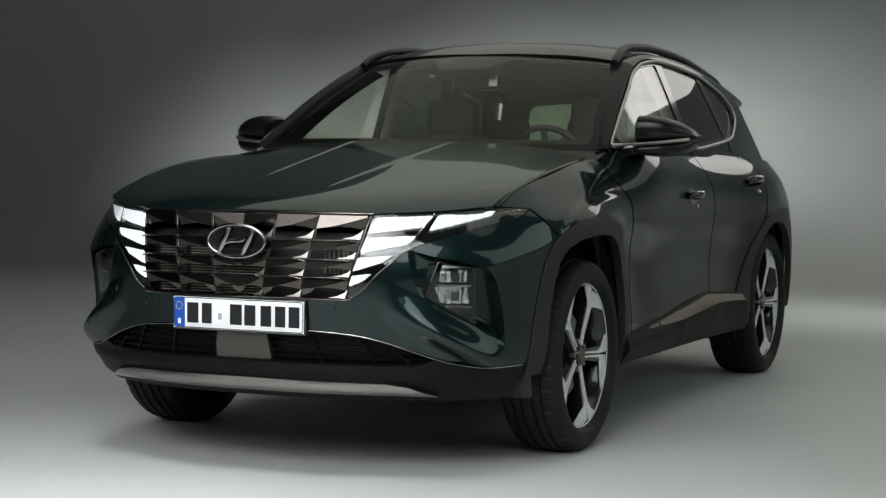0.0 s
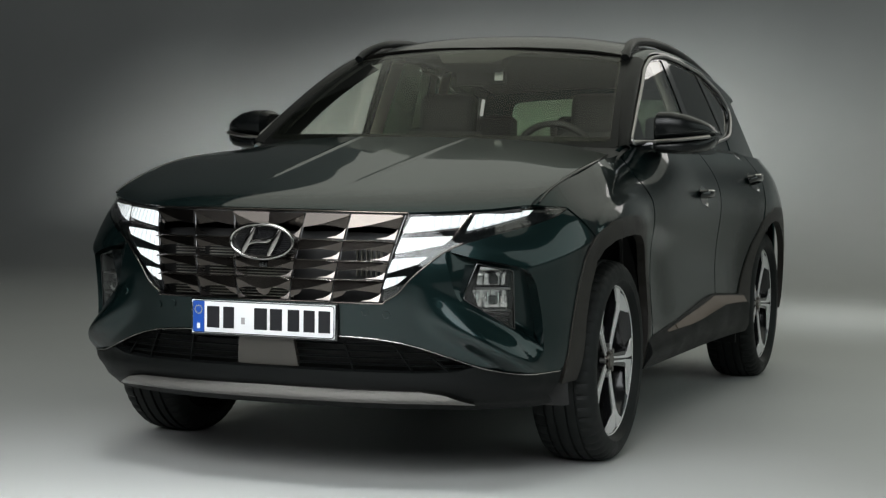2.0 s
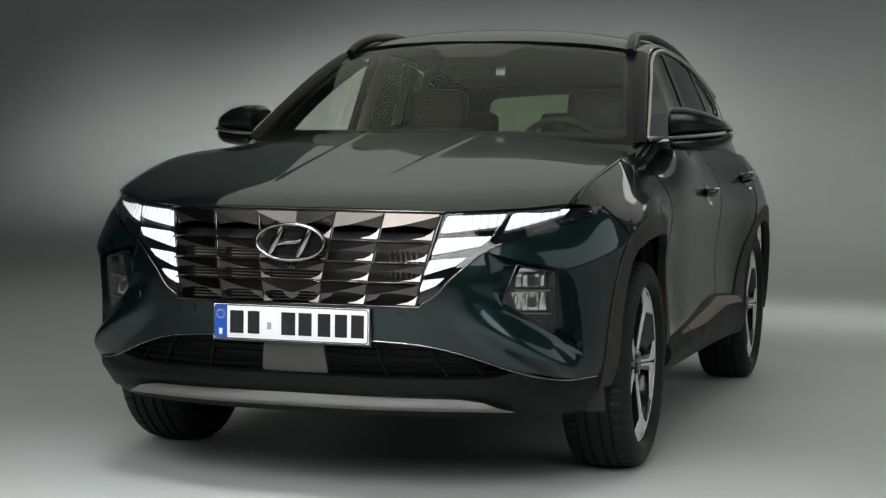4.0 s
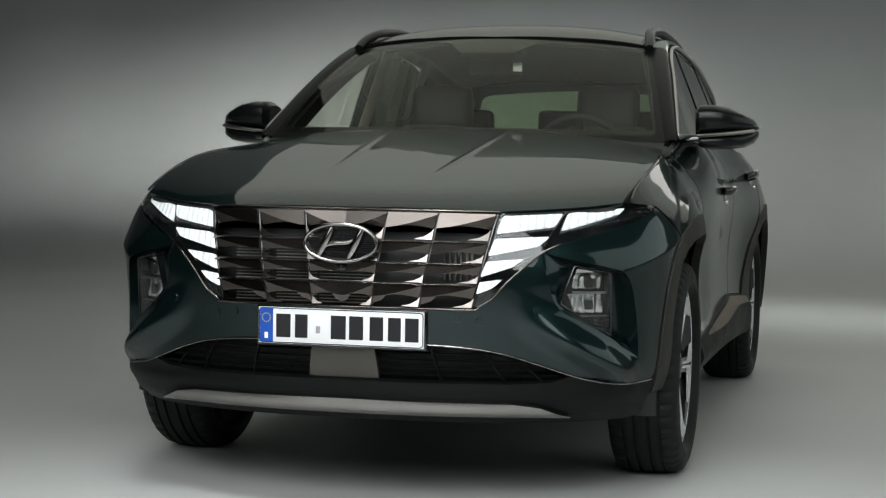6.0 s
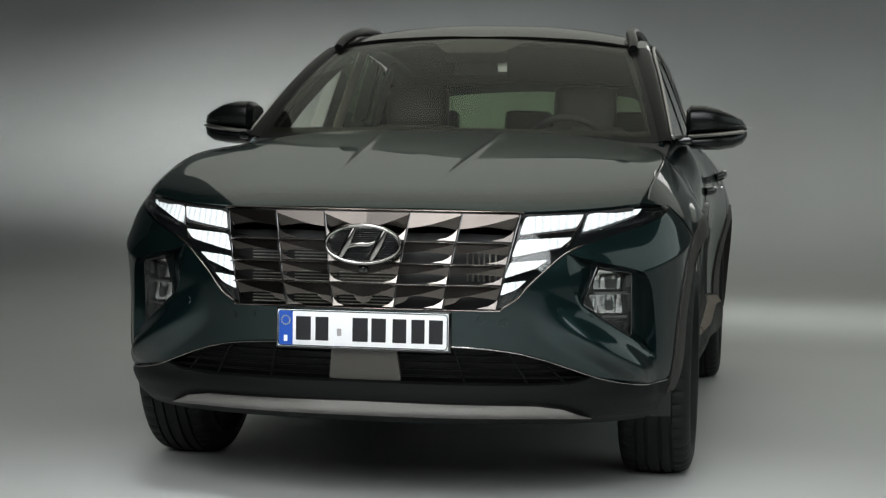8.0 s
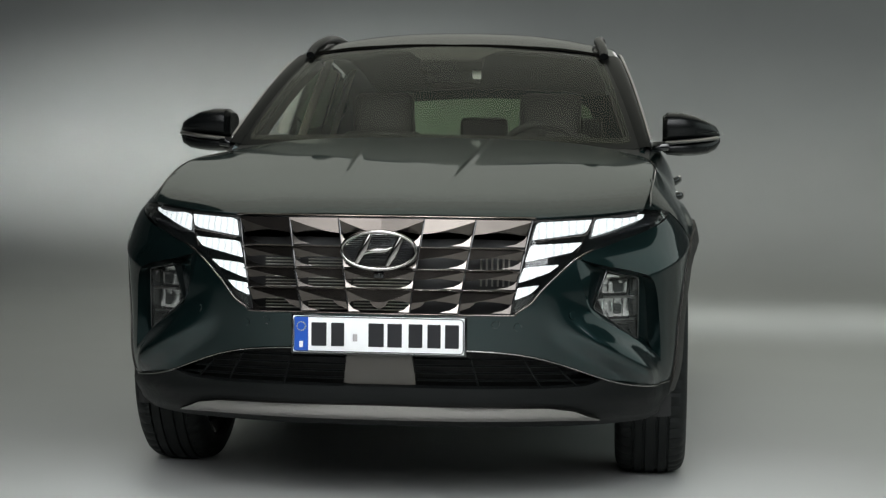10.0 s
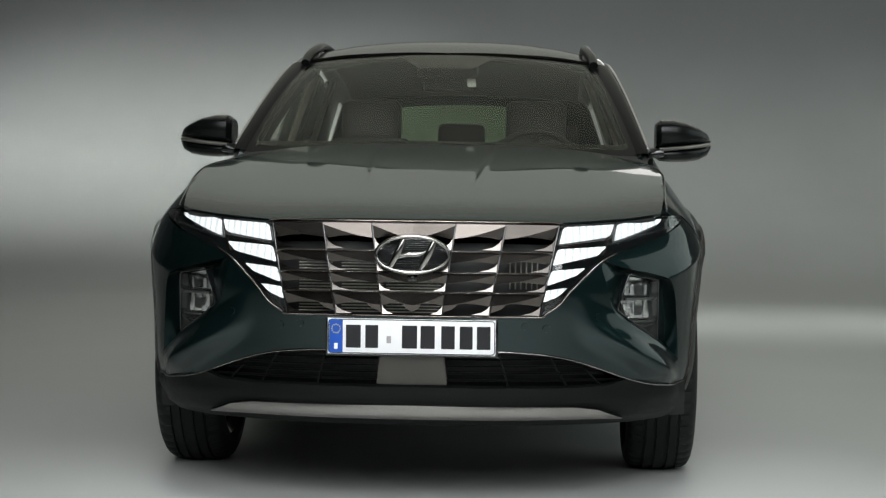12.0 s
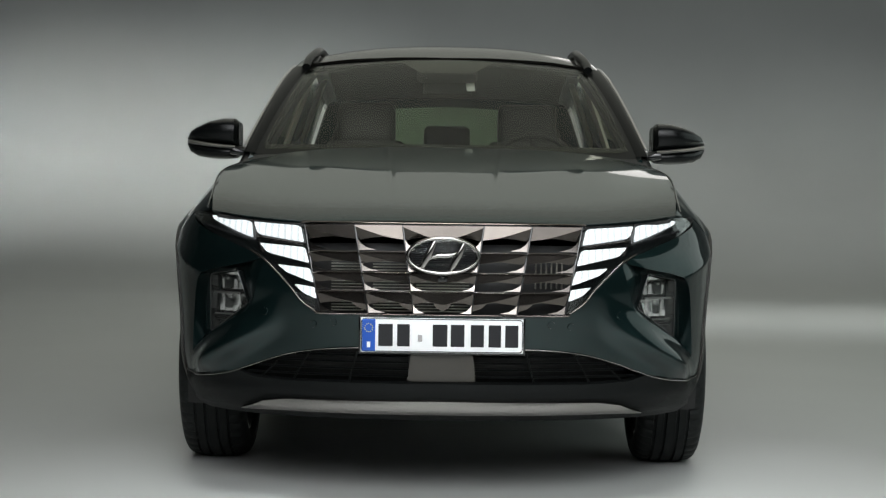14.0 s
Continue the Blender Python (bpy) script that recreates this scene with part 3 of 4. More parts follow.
for z, reach in ((0.428, 0.48), (0.406, 0.55), (0.384, 0.62), (0.362, 0.67)):
    for side in (-1, 1):
        path = [belt(side * s, z) + np.array([0, 0.022, 0]) for s in np.linspace(0.108, reach, 14)]
        tube("intake_slat", path, 0.030, 0.007, PLASTIC, car, n=6)
for side in (-1, 1):
    for s0, s1 in ((0.275, 0.305), (0.435, 0.50), (0.56, 0.62)):
        path = [belt(side * (s0 + (s1 - s0) * k), 0.346 + (0.094 if s0 < 0.5 else 0.05) * (1 - k)) + np.array([0, 0.016, 0]) for k in np.linspace(0, 1, 5)][::-1]
        tube("intake_rib", path, 0.006, 0.024, PLASTIC, car, n=6, up=(0, 1, 0))
panel("intake_centre", belt, rounded([(-0.098, 0.445), (0.098, 0.445), (0.112, 0.343), (-0.112, 0.343)], 0.006), simple("radar_cover", (0.040, 0.036, 0.030), 0.38, grain=0.1, vary=0.08), car, step=0.02, off=-0.010, thick=0.02, label="flat grey-brown radar cover")
for side in (-1, 1):
    pts = by_x([(x, z) for x, z in TRIM_LINE])
    f = cubic([p[0] for p in pts], [p[1] for p in pts])
    ss = np.linspace(0.0, pts[-1][0], 60)
    path = belt(side * ss, f(ss)) + np.stack([0 * ss, 0 * ss - 0.007, 0 * ss], 1)
    tube("trim_strip", path, 0.005, 0.0045, BADGE_CHROME, car, n=8, label="thin chrome trim strip")

# Fog lamp pods, set into the bumper's pockets.
GLASS = rounded([(0.715, 0.700, 0.008), (0.745, 0.690, 0.02), (0.838, 0.677, 0.012), (0.850, 0.484, 0.008), (0.668, 0.582, 0.012)], 0.01, 5)


def fog_pod(side):
    """The bumper's pocket and the clear lamp that stands in it: two stacked reflectors, bars and fins behind glass."""
    flip = side < 0
    skin = panel("fog_pocket", pocket, POCKET, PAINT, car, step=0.008, thick=0.005, flip=flip, holes=[GLASS])
    at, n = outward(belt, POCKET)
    depth = sunk(POCKET[:, 0], POCKET[:, 1])[:, None]
    verts, faces = loft([(at - n * d) * (side, 1, 1) for d in (0.0, 0.002, depth * 0.5 + 0.002, depth + 0.003)], close=True)
    mesh_part("pocket_edge", verts, faces, PAINT, skin)
    pod = panel("fog_lamp_pod", belt, GLASS, MATTE, car, step=0.012, off=-0.062, thick=0.004, flip=flip, label="stacked clear fog lamp in a dark pocket")
    at, n = outward(belt, GLASS)
    verts, faces = loft([(at - n * d) * (side, 1, 1) for d in (0.010, 0.012, 0.064)], close=True)
    mesh_part("lamp_side", verts, faces, GLOSS_BLACK, pod)
    edge = (at - n * 0.009) * (side, 1, 1)
    tube("lamp_rim", edge, 0.004, 0.004, GLOSS_BLACK, pod, closed=True, up=(0, 1, 0), n=6)
    # Upper reflector: a bright hood over fluted walls; lower one: chrome folds beside a dark projector.
    upper = [(0.724, 0.624), (0.730, 0.690), (0.828, 0.674), (0.828, 0.624)]
    lower = [(0.706, 0.607), (0.830, 0.607), (0.834, 0.551), (0.728, 0.551)]
    hood = lambda s, z: 0.022 * smooth(0.652, 0.688, z) + 0.006 * np.abs(np.sin((s - 0.72) * 95)) * smooth(0.67, 0.65, z)
    folds = lambda s, z: 0.013 * np.abs(np.sin((s - 0.706) * 78 + 0.6)) * (0.4 + 0.6 * smooth(0.607, 0.56, z))
    panel("reflector", belt, rounded(upper, 0.006), REFLECTOR, pod, step=0.0035, off=-0.052, thick=0.003, flip=flip, angle=30, relief=hood)
    panel("reflector", belt, rounded(lower, 0.006), REFLECTOR, pod, step=0.0035, off=-0.048, thick=0.003, flip=flip, angle=30, relief=folds)
    for z, a, b in ((0.643, 0.765, 0.797), (0.576, 0.768, 0.796)):
        panel("projector", belt, rounded([(a, z - 0.016), (b, z - 0.016), (b, z + 0.015), (a, z + 0.015)], 0.006), GLOSS_BLACK, pod, step=0.008, off=-0.034, thick=0.012, flip=flip)
    for z, a, b, thick in ((0.615, 0.712, 0.832, 0.0075), (0.543, 0.734, 0.836, 0.0065)):
        s = np.linspace(a, b, 8)
        at, n = outward(belt, np.stack([s, 0 * s + z], 1))
        tube("lamp_bar", at - n * 0.020, 0.010, thick, SATIN, pod, n=6, flip=flip)
    for z in (0.532, 0.524, 0.516, 0.508, 0.500):
        s = np.linspace(0.740 + (0.530 - z) * 1.7, 0.838, 6)
        at, n = outward(belt, np.stack([s, 0 * s + z], 1))
        tube("lamp_fin", at - n * 0.026, 0.006, 0.0035, DARK_CHROME, pod, n=6, flip=flip)
    panel("lamp_glass", belt, GLASS, LENS, pod, step=0.012, off=-0.010, thick=0.003, flip=flip)


for _side in (1, -1):
    fog_pod(_side)

# Parking sensors.
for x, z in ((0.350, 0.535), (0.577, 0.563), (0.415, 0.528)):
    for side in (-1, 1):
        at, n = outward(belt, np.array(by_x([(side * x, z)])))
        bm = bmesh.new()
        bmesh.ops.create_cone(bm, segments=20, radius1=0.0125, radius2=0.011, depth=0.004, cap_ends=True)
        turn = Vector(n[0]).to_track_quat("Z", "Y").to_matrix().to_4x4()
        bm.transform(Matrix.Translation(Vector(at[0] + n[0] * 0.0015)) @ turn)
        part("parking_sensor", bm, PAINT, car)

# Front wings, doors and quarters.
wing = by_y([(0.375, 0.889), (0.487, 0.940), (0.643, 0.992), (0.87, 1.034), (1.12, 1.066), (1.30, 1.083), (1.375, 1.093)])
wing += by_n([(1.400, 0.985), (1.505, 0.895), (1.53, 0.75), (1.528, 0.62), (1.515, 0.36), (1.445, 0.36), (1.450, 0.575), (1.375, 0.70), (1.27, 0.775), (1.15, 0.81), (0.98, 0.815), (0.78, 0.803), (0.70, 0.785), (0.665, 0.765)])
wing += by_y([(0.606, 0.784), (0.512, 0.882)])
both("front_wing", belt, wing, PAINT, car, step=0.007, gap=0.002, thick=0.012)
door_f = by_y([(1.385, 1.09), (1.40, 1.118), (1.47, 1.138), (2.0, 1.163), (2.60, 1.176), (2.635, 1.0), (2.63, 0.75), (2.60, 0.505), (2.53, 0.505), (1.48, 0.385), (1.492, 0.64), (1.494, 0.79), (1.47, 0.918), (1.37, 1.0)])
door_r = by_y([(2.61, 1.176), (2.72, 1.182), (3.20, 1.18), (3.44, 1.165), (3.47, 1.02), (3.34, 0.84), (3.22, 0.735), (3.11, 0.594), (3.07, 0.485), (2.61, 0.505), (2.64, 0.75), (2.645, 1.0)])
for flip in (False, True):
    for name, line, y, z in (("front_door", door_f, 2.30, 0.953), ("rear_door", door_r, 3.28, 1.036)):
        door = panel(name, belt, line, PAINT, car, step=0.018, gap=0.0008, thick=0.02, flip=flip)
        ss = by_y([(y + d, z) for d in (-0.078, -0.068, -0.04, 0.0, 0.04, 0.068, 0.078)])
        at, n = outward(belt, np.array(ss))
        lift = np.array([0.004, 0.026, 0.036, 0.038, 0.036, 0.026, 0.004])
        handle = tube("door_handle", at + n * lift[:, None], 0.026, 0.034, GLOSS_BLACK, door, "gloss black pull handle", n=10, flip=flip)
        tube("handle_insert", at[1:-1] + n[1:-1] * lift[1:-1, None] + n[1:-1] * 0.008 + np.array([0, 0, 0.012]), 0.012, 0.008, CHROME, handle, "bright strip along the handle", n=8, flip=flip)
        at, n = outward(belt, np.array(by_y([(y + 0.055, z - 0.046)])))
        bm = bmesh.new()
        bmesh.ops.create_cone(bm, segments=16, radius1=0.012, radius2=0.010, depth=0.014, cap_ends=True)
        bm.transform(Matrix.Translation(Vector(at[0] * (-1 if flip else 1, 1, 1))) @ pose(0, 0, 0, 0, -90 if flip else 90, 0))
        part("door_lock", bm, CHROME, door, "small chrome lock")
        cup = by_y([(y, z)])[0]
        panel("handle_cup", belt, [(cup[0] + 0.066 * math.cos(a), cup[1] - 0.004 + 0.040 * math.sin(a)) for a in np.linspace(0, 2 * math.pi, 28, endpoint=False)], GLOSS_BLACK, door, step=0.012, off=0.0015, thick=0.002, flip=flip)
quarter = by_y([(3.45, 1.165), (4.10, 1.165), (4.14, 0.95), (4.12, 0.55), (3.97, 0.55), (3.93, 0.78), (3.80, 0.86), (3.55, 0.87), (3.36, 0.84), (3.48, 1.02)])
both("rear_quarter", belt, quarter, PAINT, car, step=0.022, gap=0.002, thick=0.012)
_end = ARC[-1]
_sq = by_y([(4.12, 1.16)])[0][0]
both("tail_panel", belt, [(_sq, 1.165), (_end, 1.165), (_end, 0.34), (_sq - 0.02, 0.34), (_sq, 0.6)], PAINT, car, step=0.03, thick=0.012)

# Wheel arch mouldings and sills in black plastic.
arch_f = by_n([(0.565, 0.305), (0.475, 0.300), (0.468, 0.37), (0.480, 0.470), (0.494, 0.532), (0.510, 0.630), (0.538, 0.709), (0.572, 0.757), (0.622, 0.789), (0.685, 0.813), (0.784, 0.838), (0.924, 0.849), (1.097, 0.849), (1.202, 0.837), (1.285, 0.807), (1.365, 0.747), (1.445, 0.675), (1.490, 0.567), (1.485, 0.453), (1.455, 0.34), (1.43, 0.25), (1.375, 0.245), (1.405, 0.36), (1.420, 0.485), (1.407, 0.577), (1.342, 0.671), (1.235, 0.738), (1.103, 0.776), (0.99, 0.784), (0.889, 0.781), (0.763, 0.770), (0.675, 0.744), (0.625, 0.705), (0.594, 0.627), (0.579, 0.525), (0.570, 0.40)])
arch_r = by_n([(3.14, 0.25), (3.08, 0.36), (3.09, 0.43), (3.17, 0.53), (3.29, 0.665), (3.45, 0.775), (3.68, 0.835), (3.93, 0.835), (4.06, 0.76), (4.10, 0.62), (4.13, 0.45), (4.12, 0.30), (4.03, 0.28)] + arc(3.667, 0.362, 0.405, -12, 192, 26))
for line, name in ((arch_f, "wheel_arch_moulding"), (arch_r, "wheel_arch_moulding")):
    both(name, belt, line, CLADDING, car, step=0.014, off=0.006, thick=0.03)
_top = cubic([1.36, 2.0, 2.52, 2.62, 3.08], [0.374, 0.446, 0.506, 0.503, 0.484])
sill = by_y([(1.39, 0.376), (2.0, 0.446), (2.52, 0.506), (2.62, 0.503), (3.06, 0.484), (3.04, 0.40), (3.08, 0.31), (1.38, 0.265)])
both("sill_moulding", belt, sill, PLASTIC, car, step=0.016, off=0.004, thick=0.03, relief=lambda s, z: 0.038 * smooth(-0.01, 0.062, _top(drawn(s, z)[:, 1]) - z) - 0.030 * smooth(0.36, 0.27, z))
both("sill_facet", belt, by_y([(1.60, 0.388), (2.0, 0.436), (2.52, 0.496), (2.62, 0.494), (3.05, 0.476), (3.03, 0.448), (2.60, 0.452), (2.50, 0.444), (2.0, 0.405)]), SILL_TRIM, car, step=0.016, off=0.009, thick=0.008, relief=lambda s, z: 0.038 * smooth(-0.01, 0.062, _top(drawn(s, z)[:, 1]) - z))
for side in (-1, 1):
    part("mud_flap", block((0.17, 0.02, 0.14), (side * 0.80, 3.20, 0.245), 0.006), PLASTIC, car)

# Wheel wells and what lies behind the skin.
def well(y, side):
    rows = []
    for a in np.linspace(-18, 198, 28):
        c, s = math.cos(radians(a)), math.sin(radians(a))
        rows.append([(side * x, y + r * c, HUB_Z + 0.02 + r * s) for x, r in ((0.885, 0.465), (0.86, 0.475), (0.55, 0.475), (0.545, 0.05))])
    verts, faces = loft(rows)
    mesh_part("wheel_well", verts, faces, MATTE, car)


for _y in (HUB_F, HUB_R):
    for _side in (-1, 1):
        well(_y, _side)
hole_f, hole_r = (np.array(by_n(arc(y, 0.36, 0.44, 0, 340, 30))) for y in (0.967, 3.66))
shell = [(0.0, 0.24), (_end, 0.3), (_end, 1.12), (by_y([(1.4, 1.05)])[0][0], 1.06), (by_y([(0.6, 0.85)])[0][0], 0.86), (0.4, 0.80), (0.0, 0.80)]
both("inner_shell", belt, shell, MATTE, car, step=0.04, off=-0.075, thick=0.01, holes=[hole_f, hole_r])
part("underbody", block((1.30, 3.7, 0.06), (0, 2.25, 0.24), 0.02), MATTE, car)
part("engine_cover", block((1.25, 0.75, 0.45), (0, 0.72, 0.58), 0.05), MATTE, car)

# Windscreen, roof, pillars.
panel("windscreen", windscreen, rounded(mirrored([(0.0, 0.02), (0.958, 0.02), (0.963, 0.975), (0.0, 0.975)]), 0.03), WINDSCREEN, car, step=0.05, thick=0.004, label="raked windscreen of green-tinted glass")
_ws = rounded(mirrored([(0.0, -0.02), (1.0, -0.02), (1.0, 1.0), (0.0, 1.0)]), 0.03)
panel("windscreen_border", windscreen, _ws, PILLAR_BLACK, car, step=0.03, off=-0.006, thick=0.003,
      holes=[rounded(mirrored([(0.0, 0.075), (0.955, 0.065, 0.03), (0.962, 0.955, 0.04), (0.30, 0.955), (0.17, 0.80), (0.0, 0.80)]), 0.03)])
_roof = mirrored([(0.0, 1.992), (0.30, 2.02), (0.60, 2.112), (0.60, 4.0), (0.5, 4.05), (0.0, 4.08)])
panel("roof", roof, _roof, ROOF_BLACK, car, step=0.03, thick=0.01, gap=0.002, label="dark gloss roof panel")
panel("headliner", roof, inset(np.array(_roof), 0.02), LINER, car, step=0.06, off=-0.035, thick=0.01)
CANT = cubic([2.10, 2.25, 2.5, 2.8, 3.15, 3.5, 3.9, 4.2], [1.512, 1.556, 1.588, 1.588, 1.569, 1.536, 1.494, 1.452])
FRONT_Y = cubic([1.128, 1.29, 1.484, 1.518], [1.455, 1.707, 2.047, 2.125])
for side in (-1, 1):
    rows = []
    for y in np.linspace(2.10, 4.03, 50):
        low, high = glasshouse(y, CANT(y)), roof(0.601, y)
        mid = (low + high) / 2 + np.array([0.016, 0, 0.014])
        row = [(1 - t) ** 2 * low + 2 * t * (1 - t) * mid + t * t * high for t in np.linspace(0, 1, 7)]
        inner = [p - np.array([0.03, 0, 0.03]) for p in row[::-1]]
        rows.append(np.array(row + inner) * (side, 1, 1))
    verts, faces = loft(rows, close=True)
    mesh_part("roof_side", verts, faces, PAINT, car)
    rows = []
    for t in np.linspace(-0.02, 1.0, 26):
        a = windscreen(1.0, t) + np.array([0, 0, 0.002])
        z = 1.122 + (1.515 - 1.122) * t
        b = glasshouse(FRONT_Y(z), z) + np.array([0.004, 0, 0])
        mid = (a + b) / 2 + np.array([0.022, -0.014, 0.018])
        row = [(1 - k) ** 2 * a + 2 * k * (1 - k) * mid + k * k * b for k in np.linspace(0, 1, 7)]
        inner = [p - np.array([0.05, -0.03, 0.01]) for p in row[::-1]]
        rows.append(np.array(row + inner) * (side, 1, 1))
    verts, faces = loft(rows, close=True)
    pillar = mesh_part("windscreen_pillar", verts, faces, PILLAR_BLACK, car)
    rows = []
    for t in np.linspace(0.0, 0.985, 16):
        a, b = windscreen(0.955, t) - np.array([0, 0, 0.012]), windscreen(0.985, t) - np.array([0, 0, 0.016])
        rows.append(np.array([a, b, b + np.array([0.004, 0.17, -0.02]), a + np.array([-0.012, 0.13, -0.03])]) * (side, 1, 1))
    verts, faces = loft(rows, close=True)
    mesh_part("pillar_lining", verts, faces, MATTE, pillar)
    rail = cubic([2.07, 2.11, 2.16, 2.22, 2.31, 2.45, 2.62, 2.9, 3.3, 3.6, 3.74, 3.80], [1.532, 1.556, 1.579, 1.599, 1.620, 1.639, 1.651, 1.653, 1.632, 1.597, 1.570, 1.545])
    ys = np.concatenate([np.linspace(2.07, 2.3, 16), np.linspace(2.33, 3.6, 30), np.linspace(3.62, 3.80, 10)])
    path = settle(np.stack([side * (0.578 + 0.030 * smooth(2.32, 2.06, ys)), ys, rail(ys)], 1))
    size = 1.0 - 0.15 * smooth(2.3, 2.04, ys) + 0.3 * smooth(3.65, 3.8, ys)
    rail_ob = tube("roof_rail", path, 0.042, 0.038, RAIL_BLACK, car, "raised black roof rail", n=12, scale=size)
    rows = [[(side * x, y, z) for x, z in ((0.566, rail(y) - 0.010), (0.592, rail(y) - 0.010), (0.602, 1.54), (0.556, 1.56))] for y in np.linspace(2.13, 2.34, 10)]
    verts, faces = loft(rows, close=True)
    mesh_part("rail_foot", settle(verts), faces, RAIL_BLACK, rail_ob)
upper_q = [(3.30, 1.16), (4.06, 1.16), (3.97, 1.30)] + [(y, float(CANT(y)) - 0.001) for y in (3.86, 3.7, 3.5, 3.3)]
glass_q = rounded([(3.315, 1.272), (3.175, 1.540), (3.48, 1.475), (3.615, 1.402), (3.56, 1.352), (3.39, 1.282)], 0.02)
glass_r = rounded([(2.605, 1.192), (2.562, 1.562), (2.78, 1.562), (3.10, 1.546), (3.235, 1.258)], 0.015)
glass_f = rounded([(1.70, 1.170), (1.715, 1.283), (2.055, 1.468), (2.225, 1.524), (2.47, 1.557), (2.525, 1.184)], 0.015)
surround = rounded([(1.463, 1.136, 0.01), (1.707, 1.288), (2.047, 1.481), (2.228, 1.540, 0.05), (2.494, 1.576, 0.08), (2.784, 1.574, 0.05), (3.155, 1.555, 0.05), (3.494, 1.487, 0.05), (3.640, 1.410, 0.03), (3.575, 1.352, 0.03), (3.381, 1.262, 0.03), (3.209, 1.234), (2.696, 1.176), (2.005, 1.160)], 0.02)
both("quarter_pillar", glasshouse, upper_q, PAINT, car, step=0.03, thick=0.012, holes=[inset(surround, -0.005)])
both("waist_panel", glasshouse, [(2.60, 1.145), (3.33, 1.145), (3.38, 1.268), (3.21, 1.240), (2.70, 1.182), (2.60, 1.178)], PAINT, car, step=0.02, off=-0.004, thick=0.010)
for flip in (False, True):
    panel("window_frame", glasshouse, surround, GLOSS_BLACK, car, step=0.016, off=0.001, thick=0.012, holes=[glass_f, glass_r, glass_q], flip=flip)
    panel("front_side_window", glasshouse, glass_f, SIDE_GLASS, car, step=0.06, off=-0.003, thick=0.004, flip=flip)
    panel("rear_side_window", glasshouse, glass_r, DARK_GLASS, car, step=0.06, off=-0.003, thick=0.004, flip=flip)
    panel("quarter_window", glasshouse, glass_q, DARK_GLASS, car, step=0.06, off=-0.003, thick=0.004, flip=flip)
    ring = np.concatenate([surround, surround[:1]])
    run = np.concatenate([[0], np.cumsum(np.linalg.norm(np.diff(ring, axis=0), axis=1))])
    even = np.linspace(0, run[-1], 220, endpoint=False)
    line = np.stack([np.interp(even, run, ring[:, k]) for k in (0, 1)], 1)
    line = (np.roll(line, 2, 0) + np.roll(line, 1, 0) + line + np.roll(line, -1, 0) + np.roll(line, -2, 0)) / 5
    at, n = outward(glasshouse, line)
    tube("window_trim", at + n * 0.010, 0.016, 0.015, SATIN, car, "satin chrome window surround", closed=True, up=(1, 0, 0), n=8, flip=flip)


def tailgate(x, t):
    x, t = np.broadcast_arrays(np.asarray(x, float), np.asarray(t, float))
    half = 0.738 - 0.12 * t
    return settle(np.stack([x * half, 4.19 - 0.22 * t - 0.12 * x * x, 1.155 + 0.395 * t - 0.05 * x * x * t], -1))


rear_glass = rounded(mirrored([(0.0, 0.08), (0.80, 0.08), (0.76, 0.86), (0.0, 0.88)]), 0.08)
panel("tailgate", tailgate, mirrored([(0.0, 0.0), (1.0, 0.0), (1.0, 1.0), (0.0, 1.0)]), PAINT, car, step=0.04, thick=0.02, holes=[rear_glass])
panel("rear_window", tailgate, rear_glass, PRIVACY, car, step=0.1, off=-0.002, thick=0.004)
rows = []
for x in np.linspace(-0.80, 0.80, 41):
    a = bonnet(x, 1.20) - np.array([0, 0, 0.014])
    b = bonnet(x, 1.30 if abs(x) > 0.5 else 1.27) - np.array([0, 0, 0.016])
    c = windscreen(x / 0.768, 0.0) + np.array([0, 0.02, -0.008])
    rows.append([a, b, c, c - np.array([0, 0, 0.05]), a - np.array([0, 0, 0.05])])
verts, faces = loft(rows, close=True)
mesh_part("cowl_panel", verts, faces, MATTE, car)

# ---- the car: grille, lamps, plate ----
def nose(x, z, back=0.0):
    """A point of the nose at x and z, set back by some metres."""
    p = belt(by_x([(x, z)])[0][0], z)
    return np.array([x, p[1] + back, p[2]])


grille = part("grille", block((0.5, 0.004, 0.004), (0, 0.3, 0.7), 0), MATTE, car, "smoked chrome grille of faceted wing-shaped tiles")
ROWS = [0.849, 0.762, 0.697, 0.637, 0.564]
COLS = [(0.131, 0.092), (0.286, 0.238), (0.452, 0.394)]


def col_x(k, z):
    if k < 0:
        return 0.0
    top, low = COLS[k]
    return low + (top - low) * (z - ROWS[-1]) / (ROWS[0] - ROWS[-1])


